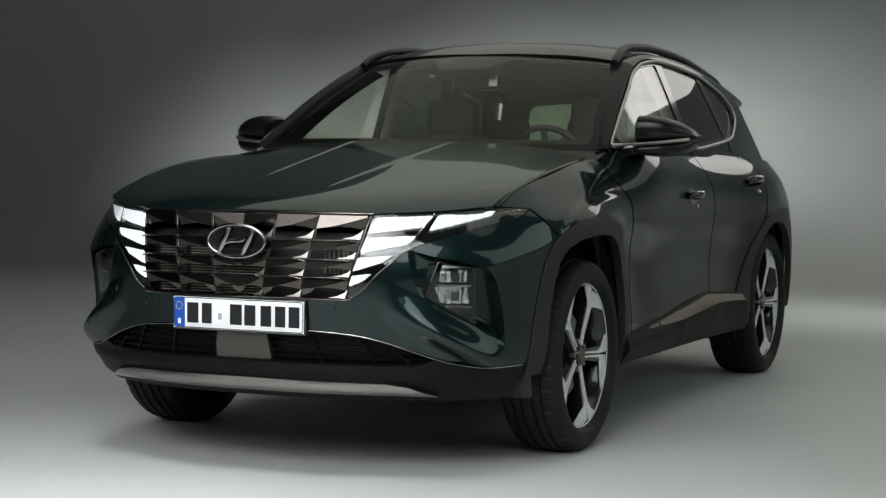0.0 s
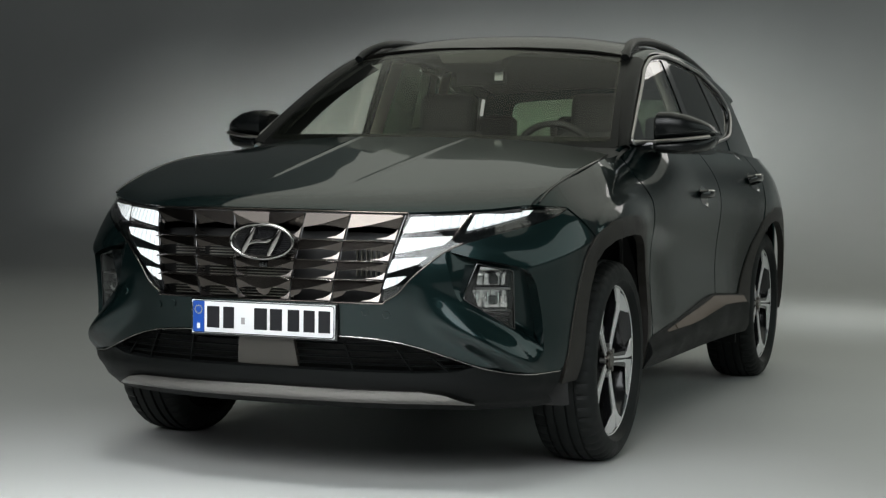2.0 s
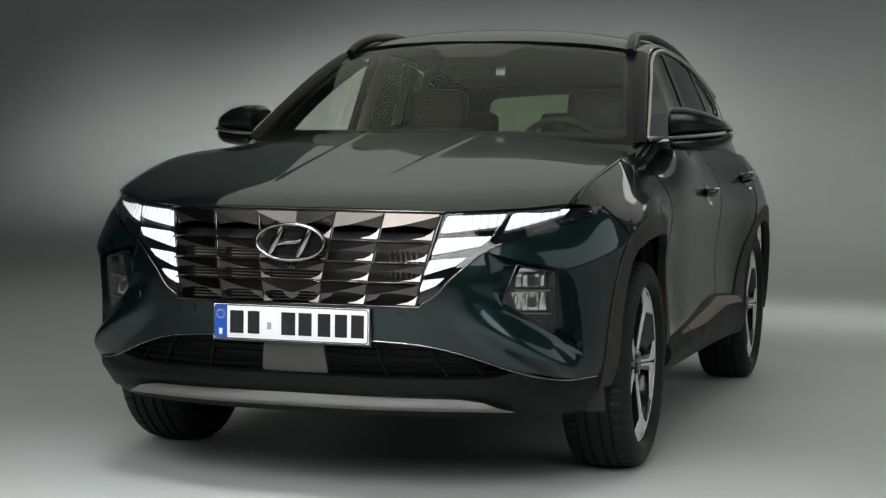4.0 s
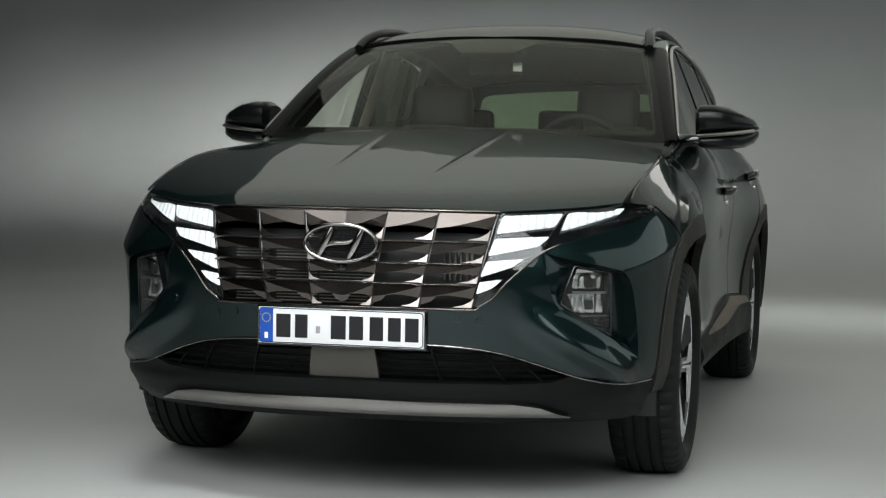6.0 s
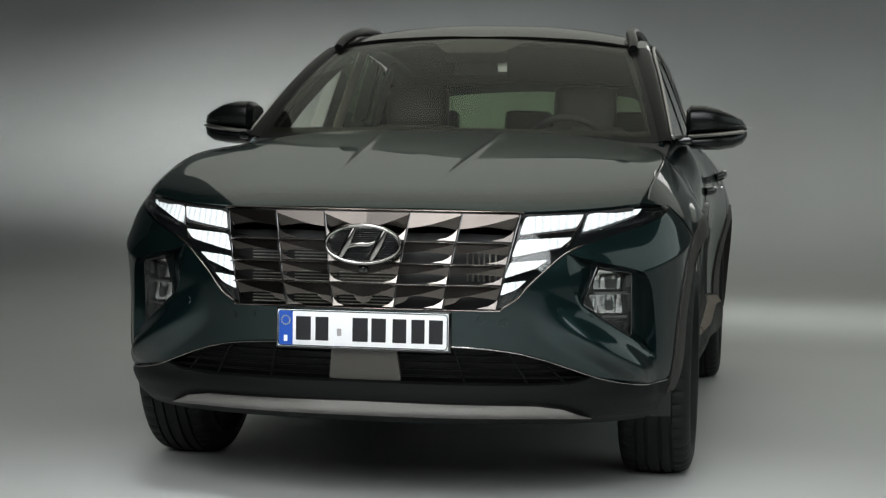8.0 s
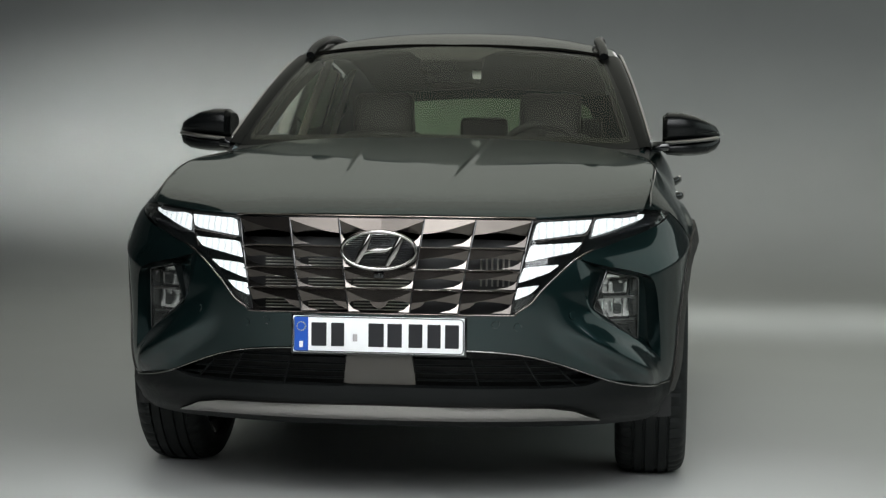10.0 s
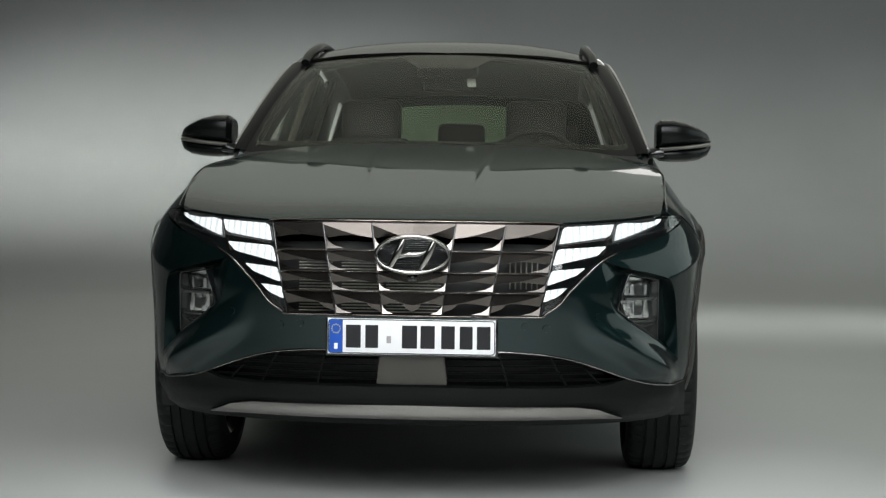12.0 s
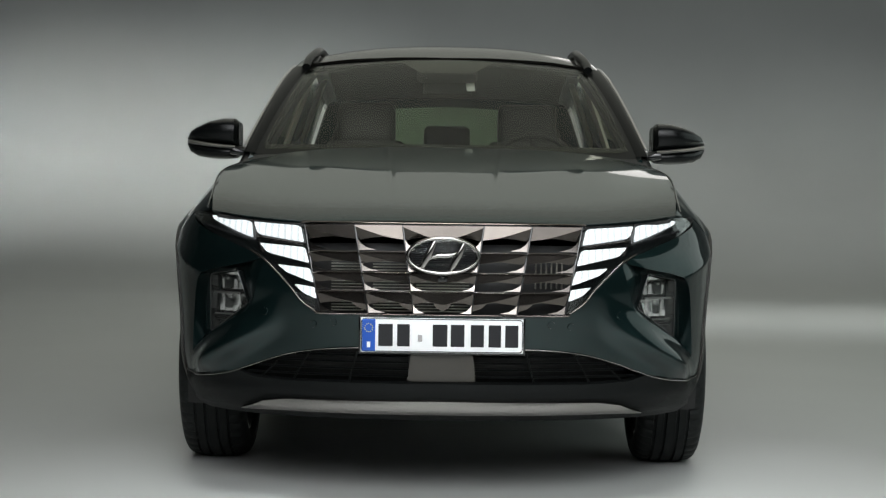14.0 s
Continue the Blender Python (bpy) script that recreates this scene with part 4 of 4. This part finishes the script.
def tile(k, row, side):
    """One wing-shaped tile: a blade that tapers outwards, the folded facet under it and a foot at its outer corner."""
    z1, z0 = ROWS[row], ROWS[row + 1]
    u0 = 0.0 if k == 0 else 0.02

    def at(u, v, tilt, pivot, back):
        z = z0 + (z1 - z0) * v
        zp = z0 + (z1 - z0) * pivot
        x = col_x(k - 1, z) + (col_x(k, z) - col_x(k - 1, z)) * u
        p = nose(x, zp, back)
        return np.array([x * side, p[1] + (z - zp) * math.tan(radians(tilt)), z + p[2] - zp])

    def facet(name, poly, tilt, pivot, back, material, thick=0.005, crown=0.0):
        front = [at(u, v, tilt + crown * (u - 0.5), pivot, back) for u, v in poly]
        n = len(front)
        verts = front + [q + np.array([0, thick, 0]) for q in front]
        faces = [tuple(range(n)), tuple(range(n, 2 * n))[::-1]] + [(i, i + n, (i + 1) % n + n, (i + 1) % n) for i in range(n)]
        if side > 0:
            faces = [f[::-1] for f in faces]
        return mesh_part(name, verts, faces, material, grille, angle=12)

    upper = 10 if row == 0 else -1
    facet("grille_tile", [(u0, 0.97), (0.985, 0.97), (0.985, 0.91), (0.85, 0.82), (0.65, 0.70), (0.45, 0.59), (0.25, 0.51), (u0, 0.45)], upper, 0.45, 0.003, DARK_CHROME, crown=-7)
    facet("tile_fold", [(0.985, 0.90), (0.85, 0.81), (0.65, 0.69), (0.45, 0.58), (0.20, 0.485), (0.45, 0.54), (0.70, 0.50), (0.96, 0.42)], -9, 0.85, 0.005, DARK_CHROME)
    if row == 3:
        facet("tile_fold", [(u0, 0.43), (0.30, 0.50), (0.20, 0.28), (u0, 0.14)], -20, 0.43, 0.006, DARK_CHROME)
    facet("tile_foot", [(0.975, 0.44), (0.93, 0.30), (0.82, 0.16), (0.62, 0.07), (0.985, 0.05)], 16, 0.05, 0.0, CHROME_GREY, crown=10)


for _side in (1, -1):
    for _k in range(3):
        for _row in range(4):
            tile(_k, _row, _side)
for row, z in enumerate(ROWS[1:-1], 1):
    for k in range(3):
        for side in (1, -1):
            if k == 0 and row == 1:
                continue
            a, b = col_x(k - 1, z), col_x(k, z)
            path = [nose(a + (b - a) * t, z, -0.010) * (side, 1, 1) for t in np.linspace(0, 1, 6)]
            path[-1] = path[-1] + np.array([0, 0.004, -0.006])
            tube("grille_bar", path, 0.010, 0.0056, CHROME_GREY, grille, n=6)
for k in range(3):
    for side in (1, -1):
        path = [nose(col_x(k, z), z, 0.010) * (side, 1, 1) for z in np.linspace(ROWS[0], ROWS[-1], 9)]
        tube("grille_upright", path, 0.004, 0.006, ALLOY_BLACK, grille, n=6, up=(1, 0, 0))
for side in (1, -1):
    pts = by_x(GRILLE_LOW + LAMP_LOW[:3])
    path = np.array([belt(s, z) + np.array([0, -0.002, 0.002]) for s, z in pts])
    t = np.linspace(0, len(path) - 1, 40)
    path = np.stack([cubic(np.arange(len(path)), path[:, k])(t) for k in range(3)], 1) * (side, 1, 1)
    tube("grille_surround", path, 0.004, 0.005, CHROME_GREY, grille, n=8)
    xs = np.linspace(0, 0.46, 16)
    tube("grille_top_bar", [nose(x, 0.8535, 0.004) * (side, 1, 1) for x in xs], 0.012, 0.007, DARK_CHROME, grille, n=8)
for z in np.arange(0.574, 0.738, 0.0094):
    for x0, x1 in ((-0.36, -0.255), (-0.225, -0.095), (-0.085, 0.085)):
        part("radiator_slat", block((x1 - x0, 0.012, 0.0032), ((x0 + x1) / 2, 0.056 + 0.22 * ((x0 + x1) / 2) ** 2, z + 0.016), 0.001, 1), simple("slat_grey", (0.20, 0.19, 0.165), 0.4, metal=0.4) if "slat_grey" not in bpy.data.materials else bpy.data.materials["slat_grey"], grille)
for x in np.arange(0.30, 0.385, 0.017):
    part("radiator_fin", block((0.005, 0.012, 0.10), (x, 0.085, 0.715), 0.001, 1), bpy.data.materials["slat_grey"], grille)

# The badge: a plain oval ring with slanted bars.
badge_z = 0.773
ring = []
for a in np.linspace(0, 2 * math.pi, 64, endpoint=False):
    x, z = 0.112 * math.cos(a), badge_z + 0.056 * math.sin(a)
    ring.append((x, -0.012 + 0.5 * x * x, z))
badge = tube("badge", ring, 0.013, 0.019, BADGE_CHROME, car, "oval chrome badge ring", closed=True, up=(0, 1, 0), n=10)
for k in range(-7, 8):
    part("badge_slat", block((2 * 0.104 * math.sqrt(1 - (k / 8.2) ** 2), 0.008, 0.0056), (0, 0.006, badge_z + 0.0064 * k), 0.0008, 1), ALLOY_BLACK, badge)
for side in (-1, 1):
    xs = [(side * 0.048 + 0.022 * t, -0.012 - 0.004 * (1 - t * t), badge_z + 0.046 * t) for t in np.linspace(-1, 1, 9)]
    tube("badge_bar", xs, 0.021, 0.012, BADGE_CHROME, badge, n=8, up=(0, 1, 0), scale=[0.6, 0.8, 0.95, 1.05, 1.1, 1.05, 0.95, 0.8, 0.6])
xs = [(0.044 * t, -0.014, badge_z + 0.011 * t - 0.004 * math.sin(3.1 * t)) for t in np.linspace(-1, 1, 11)]
tube("badge_bar", xs, 0.012, 0.010, BADGE_CHROME, badge, n=8, up=(0, 1, 0), scale=[0.7, 0.9, 1.1, 1.2, 1.2, 1.2, 1.2, 1.2, 1.1, 0.9, 0.7])
part("nose_camera", joined(block((0.030, 0.02, 0.024), (0, 0.012, 0.701), 0.004), block((0.012, 0.006, 0.012), (0, 0.0, 0.699), 0.004)), GLOSS_BLACK, car)

# Headlamps with stacked daytime lights.
DRLS = [
    [(0.471, 0.842), (0.634, 0.853), (0.616, 0.818), (0.457, 0.791)],
    [(0.646, 0.855), (0.792, 0.874), (0.786, 0.862), (0.634, 0.806)],
    [(0.452, 0.773), (0.604, 0.784), (0.578, 0.757), (0.437, 0.724)],
    [(0.433, 0.706), (0.538, 0.716), (0.508, 0.692), (0.418, 0.660)],
    [(0.417, 0.645), (0.481, 0.654), (0.452, 0.627), (0.406, 0.608)],
]
lamp_line = by_x([(0.460, 0.852), (0.64, 0.864), (0.72, 0.873), (0.795, 0.885)]) + by_y([(0.50, 0.889), (0.508, 0.876)]) + by_x(LAMP_LOW[::-1] + GRILLE_LOW[:1:-1] + [(0.398, 0.572)])
for flip in (False, True):
    lamp = panel("headlamp", belt, lamp_line, GLOSS_BLACK, car, step=0.012, off=-0.016, thick=0.02, gap=0.002, flip=flip, label="dark headlamp unit with lit white daytime strips")
    for line in DRLS:
        panel("daytime_light", belt, rounded(by_x(line), 0.006, 3), DRL, lamp, step=0.010, off=-0.002, thick=0.012, flip=flip)
    for line in ((0.634, 0.857, 0.590, 0.752), (0.455, 0.782, 0.612, 0.802)):
        (a0, z0), (a1, z1) = line[:2], line[2:]
        pts = by_x([(a0 + (a1 - a0) * t, z0 + (z1 - z0) * t) for t in np.linspace(0, 1, 6)])
        tube("lamp_rib", [belt(s, z) + np.array([0, 0.004, 0]) for s, z in pts], 0.006, 0.006, DARK_CHROME, lamp, n=6, flip=flip, up=(0, 1, 0))
    for i in range(7):
        x, z = 0.66 + 0.024 * i, 0.802 + 0.0065 * i
        at, n = outward(belt, np.array(by_x([(x, z)])))
        part("lamp_prism", block((0.016, 0.010, 0.010), tuple((at - n * 0.008)[0] * (-1 if flip else 1, 1, 1)), 0.002, 1), ALLOY_BLACK, lamp)
    for i in range(6):
        y, z = 0.425 + 0.022 * (i % 3), 0.876 - 0.011 * (i // 3) + 0.002 * (i % 3)
        at, n = outward(belt, np.array(by_y([(y, z)])))
        bm = block((0.012, 0.012, 0.006), tuple((at - n * 0.006)[0] * (-1 if flip else 1, 1, 1)), 0.002, 1)
        part("lamp_prism", bm, CHROME, lamp)
    panel("lamp_cover", belt, lamp_line, LENS, lamp, step=0.02, off=0.002, thick=0.002, gap=0.004, flip=flip)

# Number plate, its writing as plain bars.
plate = part("number_plate", block((0.52, 0.006, 0.11), (0, 0.003, 0.5178), 0.0028, 2), PLATE_WHITE, car, "white number plate with a blue band")
part("plate_holder", block((0.534, 0.022, 0.122), (0, 0.018, 0.5168), 0.006), GLOSS_BLACK, plate)
_edge = rounded([(-0.257, 0.4658), (0.257, 0.4658), (0.257, 0.5698), (-0.257, 0.5698)], 0.012)
tube("plate_border", [(x, -0.0005, z) for x, z in _edge], 0.003, 0.002, PLATE_BLACK, plate, closed=True, up=(0, 1, 0), n=6)
part("blue_band", block((0.042, 0.003, 0.102), (-0.234, -0.0005, 0.5178), 0.001, 1), PLATE_BLUE, plate)
for a in np.linspace(0, 2 * math.pi, 12, endpoint=False):
    part("band_dot", block((0.0030, 0.002, 0.0030), (-0.234 + 0.013 * math.cos(a), -0.002, 0.5408 + 0.013 * math.sin(a)), 0), PLATE_YELLOW, plate)
part("band_bar", block((0.011, 0.002, 0.018), (-0.234, -0.002, 0.4868), 0), PLATE_WHITE, plate)
for x, w in ((-0.180, 0.046), (-0.123, 0.040), (-0.006, 0.047), (0.050, 0.044), (0.113, 0.042), (0.169, 0.040), (0.223, 0.042)):
    part("character_bar", block((w, 0.003, 0.071), (x, -0.0008, 0.5178), 0.0012, 1), PLATE_BLACK, plate)
part("plate_seal", block((0.014, 0.002, 0.022), (-0.070, -0.001, 0.5088), 0.001, 1), simple("seal_grey", (0.35, 0.33, 0.33), 0.5), plate)

# ---- the car: mirrors, wheels, cabin ----
def mirror_part(side):
    xs = np.array([0.848, 0.868, 0.92, 0.98, 1.035, 1.072, 1.090])
    top = np.array([1.262, 1.277, 1.277, 1.266, 1.246, 1.226, 1.200])
    mid = np.array([1.150, 1.153, 1.158, 1.164, 1.172, 1.179, 1.186])
    low = np.array([1.126, 1.112, 1.108, 1.110, 1.118, 1.136, 1.162])
    xs = 0.848 + (xs - 0.848) * 0.92
    front = np.array([1.640, 1.602, 1.600, 1.615, 1.650, 1.690, 1.735])
    back = np.array([1.800, 1.805, 1.810, 1.815, 1.815, 1.810, 1.800])

    def skin(z0, z1, grow=0.0):
        rows = []
        for k, x in enumerate(xs):
            cy, cz = (front[k] + back[k]) / 2, (z0[k] + z1[k]) / 2
            ry, rz = (back[k] - front[k]) / 2 + grow, (z1[k] - z0[k]) / 2 + grow
            ring = []
            for a in np.linspace(0, 2 * math.pi, 24, endpoint=False):
                c, s = math.cos(a), math.sin(a)
                ring.append((side * x, cy + ry * math.copysign(abs(c) ** 0.62, c), cz + rz * math.copysign(abs(s) ** 0.62, s)))
            rows.append(ring)
        verts, faces = loft(rows, close=True)
        n = 24
        return settle(verts), faces + [tuple(range(n)), tuple(len(verts) - n + i for i in range(n))[::-1]]

    mirror = mesh_part("door_mirror", *skin(mid + 0.004, top), MIRROR_BLACK, car, "gloss black door mirror with a bright waist strip")
    mesh_part("mirror_base", *skin(low, mid - 0.004), MIRROR_BLACK, mirror)
    path = [(side * 0.795, 1.49, 1.146), (side * 0.83, 1.55, 1.148)] + [(side * x, front[k] + 0.004, mid[k]) for k, x in enumerate(xs[:-1])]
    tube("mirror_strip", settle(path), 0.030, 0.017, SATIN, mirror, "satin silver strip", n=8)
    tube("turn_lamp", settle([(side * x, y, z) for x, y, z in ((0.975, 1.617, 1.196), (1.03, 1.661, 1.198), (1.068, 1.716, 1.199), (1.089, 1.775, 1.199))]), 0.008, 0.007, LENS, mirror, n=8)
    part("mirror_stalk", block((0.10, 0.10, 0.028), (side * 0.83, 1.668, 1.096), 0.010, 2, (0, side * -6, 0)), GLOSS_BLACK, mirror)
    part("mirror_pane", block((0.14, 0.006, 0.066), (side * 0.95, 1.888, 1.152), 0.002), MIRROR, mirror)


for _side in (1, -1):
    mirror_part(_side)


def wheel_parts():
    """One wheel about its hub, facing +x; copied to the four corners."""
    thing = new("wheel")
    w = 0.118
    half = [(0.0, 0.344), (0.016, 0.344), (0.018, 0.336), (0.026, 0.336), (0.028, 0.3435), (0.052, 0.3425), (0.054, 0.335), (0.061, 0.335), (0.063, 0.341), (0.090, 0.3365), (0.106, 0.326), (0.115, 0.310), (0.1195, 0.292), (0.117, 0.272), (0.106, 0.260), (0.090, 0.254), (0.082, 0.250)]
    half = [(x, r + 0.008) for x, r in half]
    prof = [(-x, r) for x, r in half[:0:-1]] + half

    def groove(k, j, r):
        x = abs(prof[j][0])
        return r - 0.006 if 0.060 < x < 0.112 and r > 0.31 and k % 4 == 0 else r

    verts, faces = lathe(prof, 200, groove)
    verts = np.array(verts) * (1.0, 1.03, 1.03)
    verts[:, 2] = np.maximum(verts[:, 2], -HUB_Z - 0.0105)
    tyre = mesh_part("tyre", verts, faces, RUBBER, thing, "black road tyre", angle=30)
    rim = [(0.082, 0.262), (0.089, 0.262), (0.090, 0.256), (0.084, 0.249), (0.074, 0.243), (0.02, 0.225), (-0.08, 0.222), (-0.10, 0.258)]
    mesh_part("rim", *lathe([(x, r * 1.03) for x, r in rim], 72), ALLOY_BLACK, thing)
    lip = [(0.087, 0.2625), (0.0915, 0.2615), (0.0915, 0.2580), (0.086, 0.2550)]
    mesh_part("rim_lip", *lathe([(x, r * 1.03) for x, r in lip], 72), ALLOY, thing)
    disc = [(0.02, 0.05), (0.022, 0.158), (0.012, 0.158), (0.010, 0.05)]
    mesh_part("brake_disc", *lathe(disc, 48), STEEL, thing)
    part("brake_caliper", block((0.06, 0.09, 0.14), (0.0, -0.135, 0.02), 0.015), MATTE, thing)
    part("hub", block((0.05, 0.11, 0.11), (0.045, 0, 0), 0.02, 3), ALLOY_BLACK, thing)
    for k in range(5):
        a = radians(68 + 72 * k)

        def place(u, v, wd, base=0.050, a=a):
            bow = 0.012 * smooth(0.03, 0.215, u) + 0.026
            u, v = u * 1.045, v * 1.06
            return (base + float(bow) + wd, u * math.cos(a) - v * math.sin(a), u * math.sin(a) + v * math.cos(a))

        def strip(line, mat, name, base, depth):
            verts, faces = [], []
            n = len(line) // 2
            upper, lower = line[:n], line[n:][::-1]
            rows = [[place(*p, depth, base) for p in upper], [place(*p, depth, base) for p in lower]]
            back = [[place(*p, 0.0, base) for p in lower], [place(*p, 0.0, base) for p in upper]]
            verts, faces = loft([rows[0], rows[1], back[0], back[1], rows[0]])
            mesh_part(name, verts, faces, mat, thing, angle=25)

        def face(upper, lower, bright=ALLOY):
            rows = [[place(*p, 0.003, 0.0485) for p in upper], [place(*p, 0.003, 0.0485) for p in lower], [place(*p, -0.004, 0.0485) for p in lower], [place(*p, -0.004, 0.0485) for p in upper]]
            verts, faces = loft(rows + rows[:1])
            n = len(upper)
            faces += [(0, n, 2 * n, 3 * n), (4 * n - 1, 3 * n - 1, 2 * n - 1, n - 1)]
            mesh_part("spoke_face", verts, faces, bright, thing, angle=20)

        strip([(0.03, 0.020), (0.10, 0.022), (0.17, 0.026), (0.21, 0.030), (0.252, 0.044), (0.252, -0.055), (0.21, -0.040), (0.17, -0.028), (0.10, -0.022), (0.03, -0.020)], ALLOY_BLACK, "spoke", 0.022, 0.026)
        face([(0.040, -0.005), (0.10, -0.004), (0.188, -0.003), (0.244, -0.005)], [(0.040, -0.010), (0.10, -0.010), (0.170, -0.012), (0.188, -0.020)])
        face([(0.244, -0.005), (0.246, -0.044), (0.241, -0.100)], [(0.188, -0.020), (0.200, -0.070), (0.216, -0.146)])
        face([(0.040, 0.010), (0.10, 0.010), (0.175, 0.012), (0.212, 0.034), (0.245, 0.078)], [(0.040, 0.005), (0.10, 0.004), (0.190, 0.003), (0.225, 0.005), (0.256, 0.010)])
        b = a + radians(36)
        bm = bmesh.new()
        bmesh.ops.create_cone(bm, segments=12, radius1=0.010, radius2=0.009, depth=0.02, cap_ends=True)
        bm.transform(Matrix.Translation((0.070, 0.055 * math.cos(b), 0.055 * math.sin(b))) @ pose(0, 0, 0, 0, 90, 0))
        part("wheel_nut", bm, STEEL, thing)
    cap = [(0.088, 0.002), (0.088, 0.026), (0.082, 0.032), (0.060, 0.034)]
    mesh_part("hub_cap", *lathe(cap, 32), DARK_CHROME, thing)
    return thing


_wheel = wheel_parts()
_wheel.parent = car
_spots = [(1, HUB_F, 14), (1, HUB_R, 30), (-1, HUB_F, -20), (-1, HUB_R, 8)]
for _n, (_side, _y, _spin) in enumerate(_spots):
    _m = pose(_side * 0.820, _y, HUB_Z - 0.018, 0, 0, 0 if _side > 0 else 180)
    if _n:
        _copy = copy_thing(_wheel, _m)
        _copy.parent = car
for _ob in (_wheel,):
    _ob.matrix_basis = pose(0.820, HUB_F, HUB_Z - 0.018)

# Cabin.
_dash = [(0.0, 1.075), (0.10, 1.092), (0.28, 1.085), (0.42, 1.06), (0.50, 0.98), (0.46, 0.80), (0.0, 0.75)]
rows = [[(x, 1.36 + 0.10 * (x / 0.7) ** 2 + y * (0.9 if abs(x) > 0.6 else 1.0), z + (0.022 if 0.18 < x < 0.58 and 0.2 < y < 0.45 else 0.0)) for y, z in _dash] for x in np.linspace(-0.72, 0.72, 33)]
verts, faces = loft(rows, close=True)
mesh_part("dashboard", settle(verts), faces, TRIM_GREY, car, "dark grey dashboard")
_tilt = pose(0.372, 1.988, 1.018, -68, 0, 0)
wheel_ring = [tuple(_tilt @ Vector((0.183 * math.cos(a), 0.183 * math.sin(a), 0))) for a in np.linspace(0, 2 * math.pi, 48, endpoint=False)]
steer = tube("steering_wheel", wheel_ring, 0.028, 0.030, FABRIC, car, "dark leather steering wheel", closed=True, up=(0, 1, 0.4), n=10)
_hub = block((0.16, 0.11, 0.05), (0, 0, 0), 0.02, 3)
_hub.transform(_tilt)
part("wheel_centre", _hub, TRIM_GREY, steer)
for a in (0, 180, 270):
    _arm = block((0.12, 0.03, 0.016), (0.12, 0, 0), 0.005)
    _arm.transform(_tilt @ pose(0, 0, 0, 0, 0, a))
    part("wheel_arm", _arm, TRIM_GREY, steer)


def seat(x, y, wide, high, lean=14, lift=0.62, head=True):
    base = part("seat_cushion", block((wide, 0.52, 0.18), (x, y - 0.28, lift), 0.06, 3), FABRIC, car, "dark leather car seat")
    rows = []
    for t in np.linspace(0, 1, 12):
        z = lift + 0.02 + t * high
        dy = math.tan(radians(lean)) * t * high
        w = wide / 2 * (1.0 - 0.22 * t**3) * (1 - 0.25 * smooth(0.92, 1.0, t))
        d = 0.075 - 0.025 * t
        rows.append([(x + w * math.copysign(abs(math.cos(a)) ** 0.5, math.cos(a)), y + dy + d * math.copysign(abs(math.sin(a)) ** 0.6, math.sin(a)), z) for a in np.linspace(0, 2 * math.pi, 20, endpoint=False)])
    verts, faces = loft(rows, close=True)
    faces.append(tuple(len(verts) - 20 + i for i in range(20)))
    mesh_part("seat_back", verts, faces, FABRIC, base)
    if head:
        dy = math.tan(radians(lean)) * high
        part("headrest", block((0.27, 0.11, 0.205), (x, y + dy + 0.03, lift + high + 0.090), 0.052, 4, (-8, 0, 0)), FABRIC, base)
        for dx in (-0.06, 0.06):
            part("headrest_post", block((0.014, 0.014, 0.14), (x + dx, y + dy + 0.02, lift + high + 0.02), 0.004), TRIM_GREY, base)


seat(0.37, 2.465, 0.54, 0.572, lift=0.567)
seat(-0.37, 2.465, 0.54, 0.572, lift=0.567)
for _x in (-0.46, 0.0, 0.46):
    seat(_x, 3.29, 0.44, 0.545, lean=20, lift=0.56, head=False)
    part("headrest", block((0.235, 0.09, 0.125), (_x, 3.53, 1.182), 0.038, 3, (-8, 0, 0)), FABRIC, car)
part("sensor_housing", block((0.26, 0.12, 0.05), (0, 2.01, 1.447), 0.02, 2, (30, 0, 0)), TRIM_GREY, car)
part("interior_mirror", block((0.22, 0.03, 0.06), (0, 2.065, 1.380), 0.014, 3, (-8, 0, 6)), TRIM_GREY, car)
part("windscreen_tag", block((0.036, 0.003, 0.07), (0.100, 2.005, 1.400), 0.001, 1, (-28, 0, 14)), PAPER, car)
for _side in (-1, 1):
    for _z0, _z1, _y0, _y1 in ((1.20, 1.56, 2.54, 2.51), (1.27, 1.56, 3.28, 3.16)):
        _p = [glasshouse(_y0 + (_y1 - _y0) * t, _z0 + (_z1 - _z0) * t) * (_side, 1, 1) - np.array([_side * 0.055, -0.02, 0]) for t in np.linspace(0, 1, 6)]
        tube("pillar_trim", _p, 0.14, 0.03, PILLAR_CLOTH, car, n=8, up=(1, 0, 0))
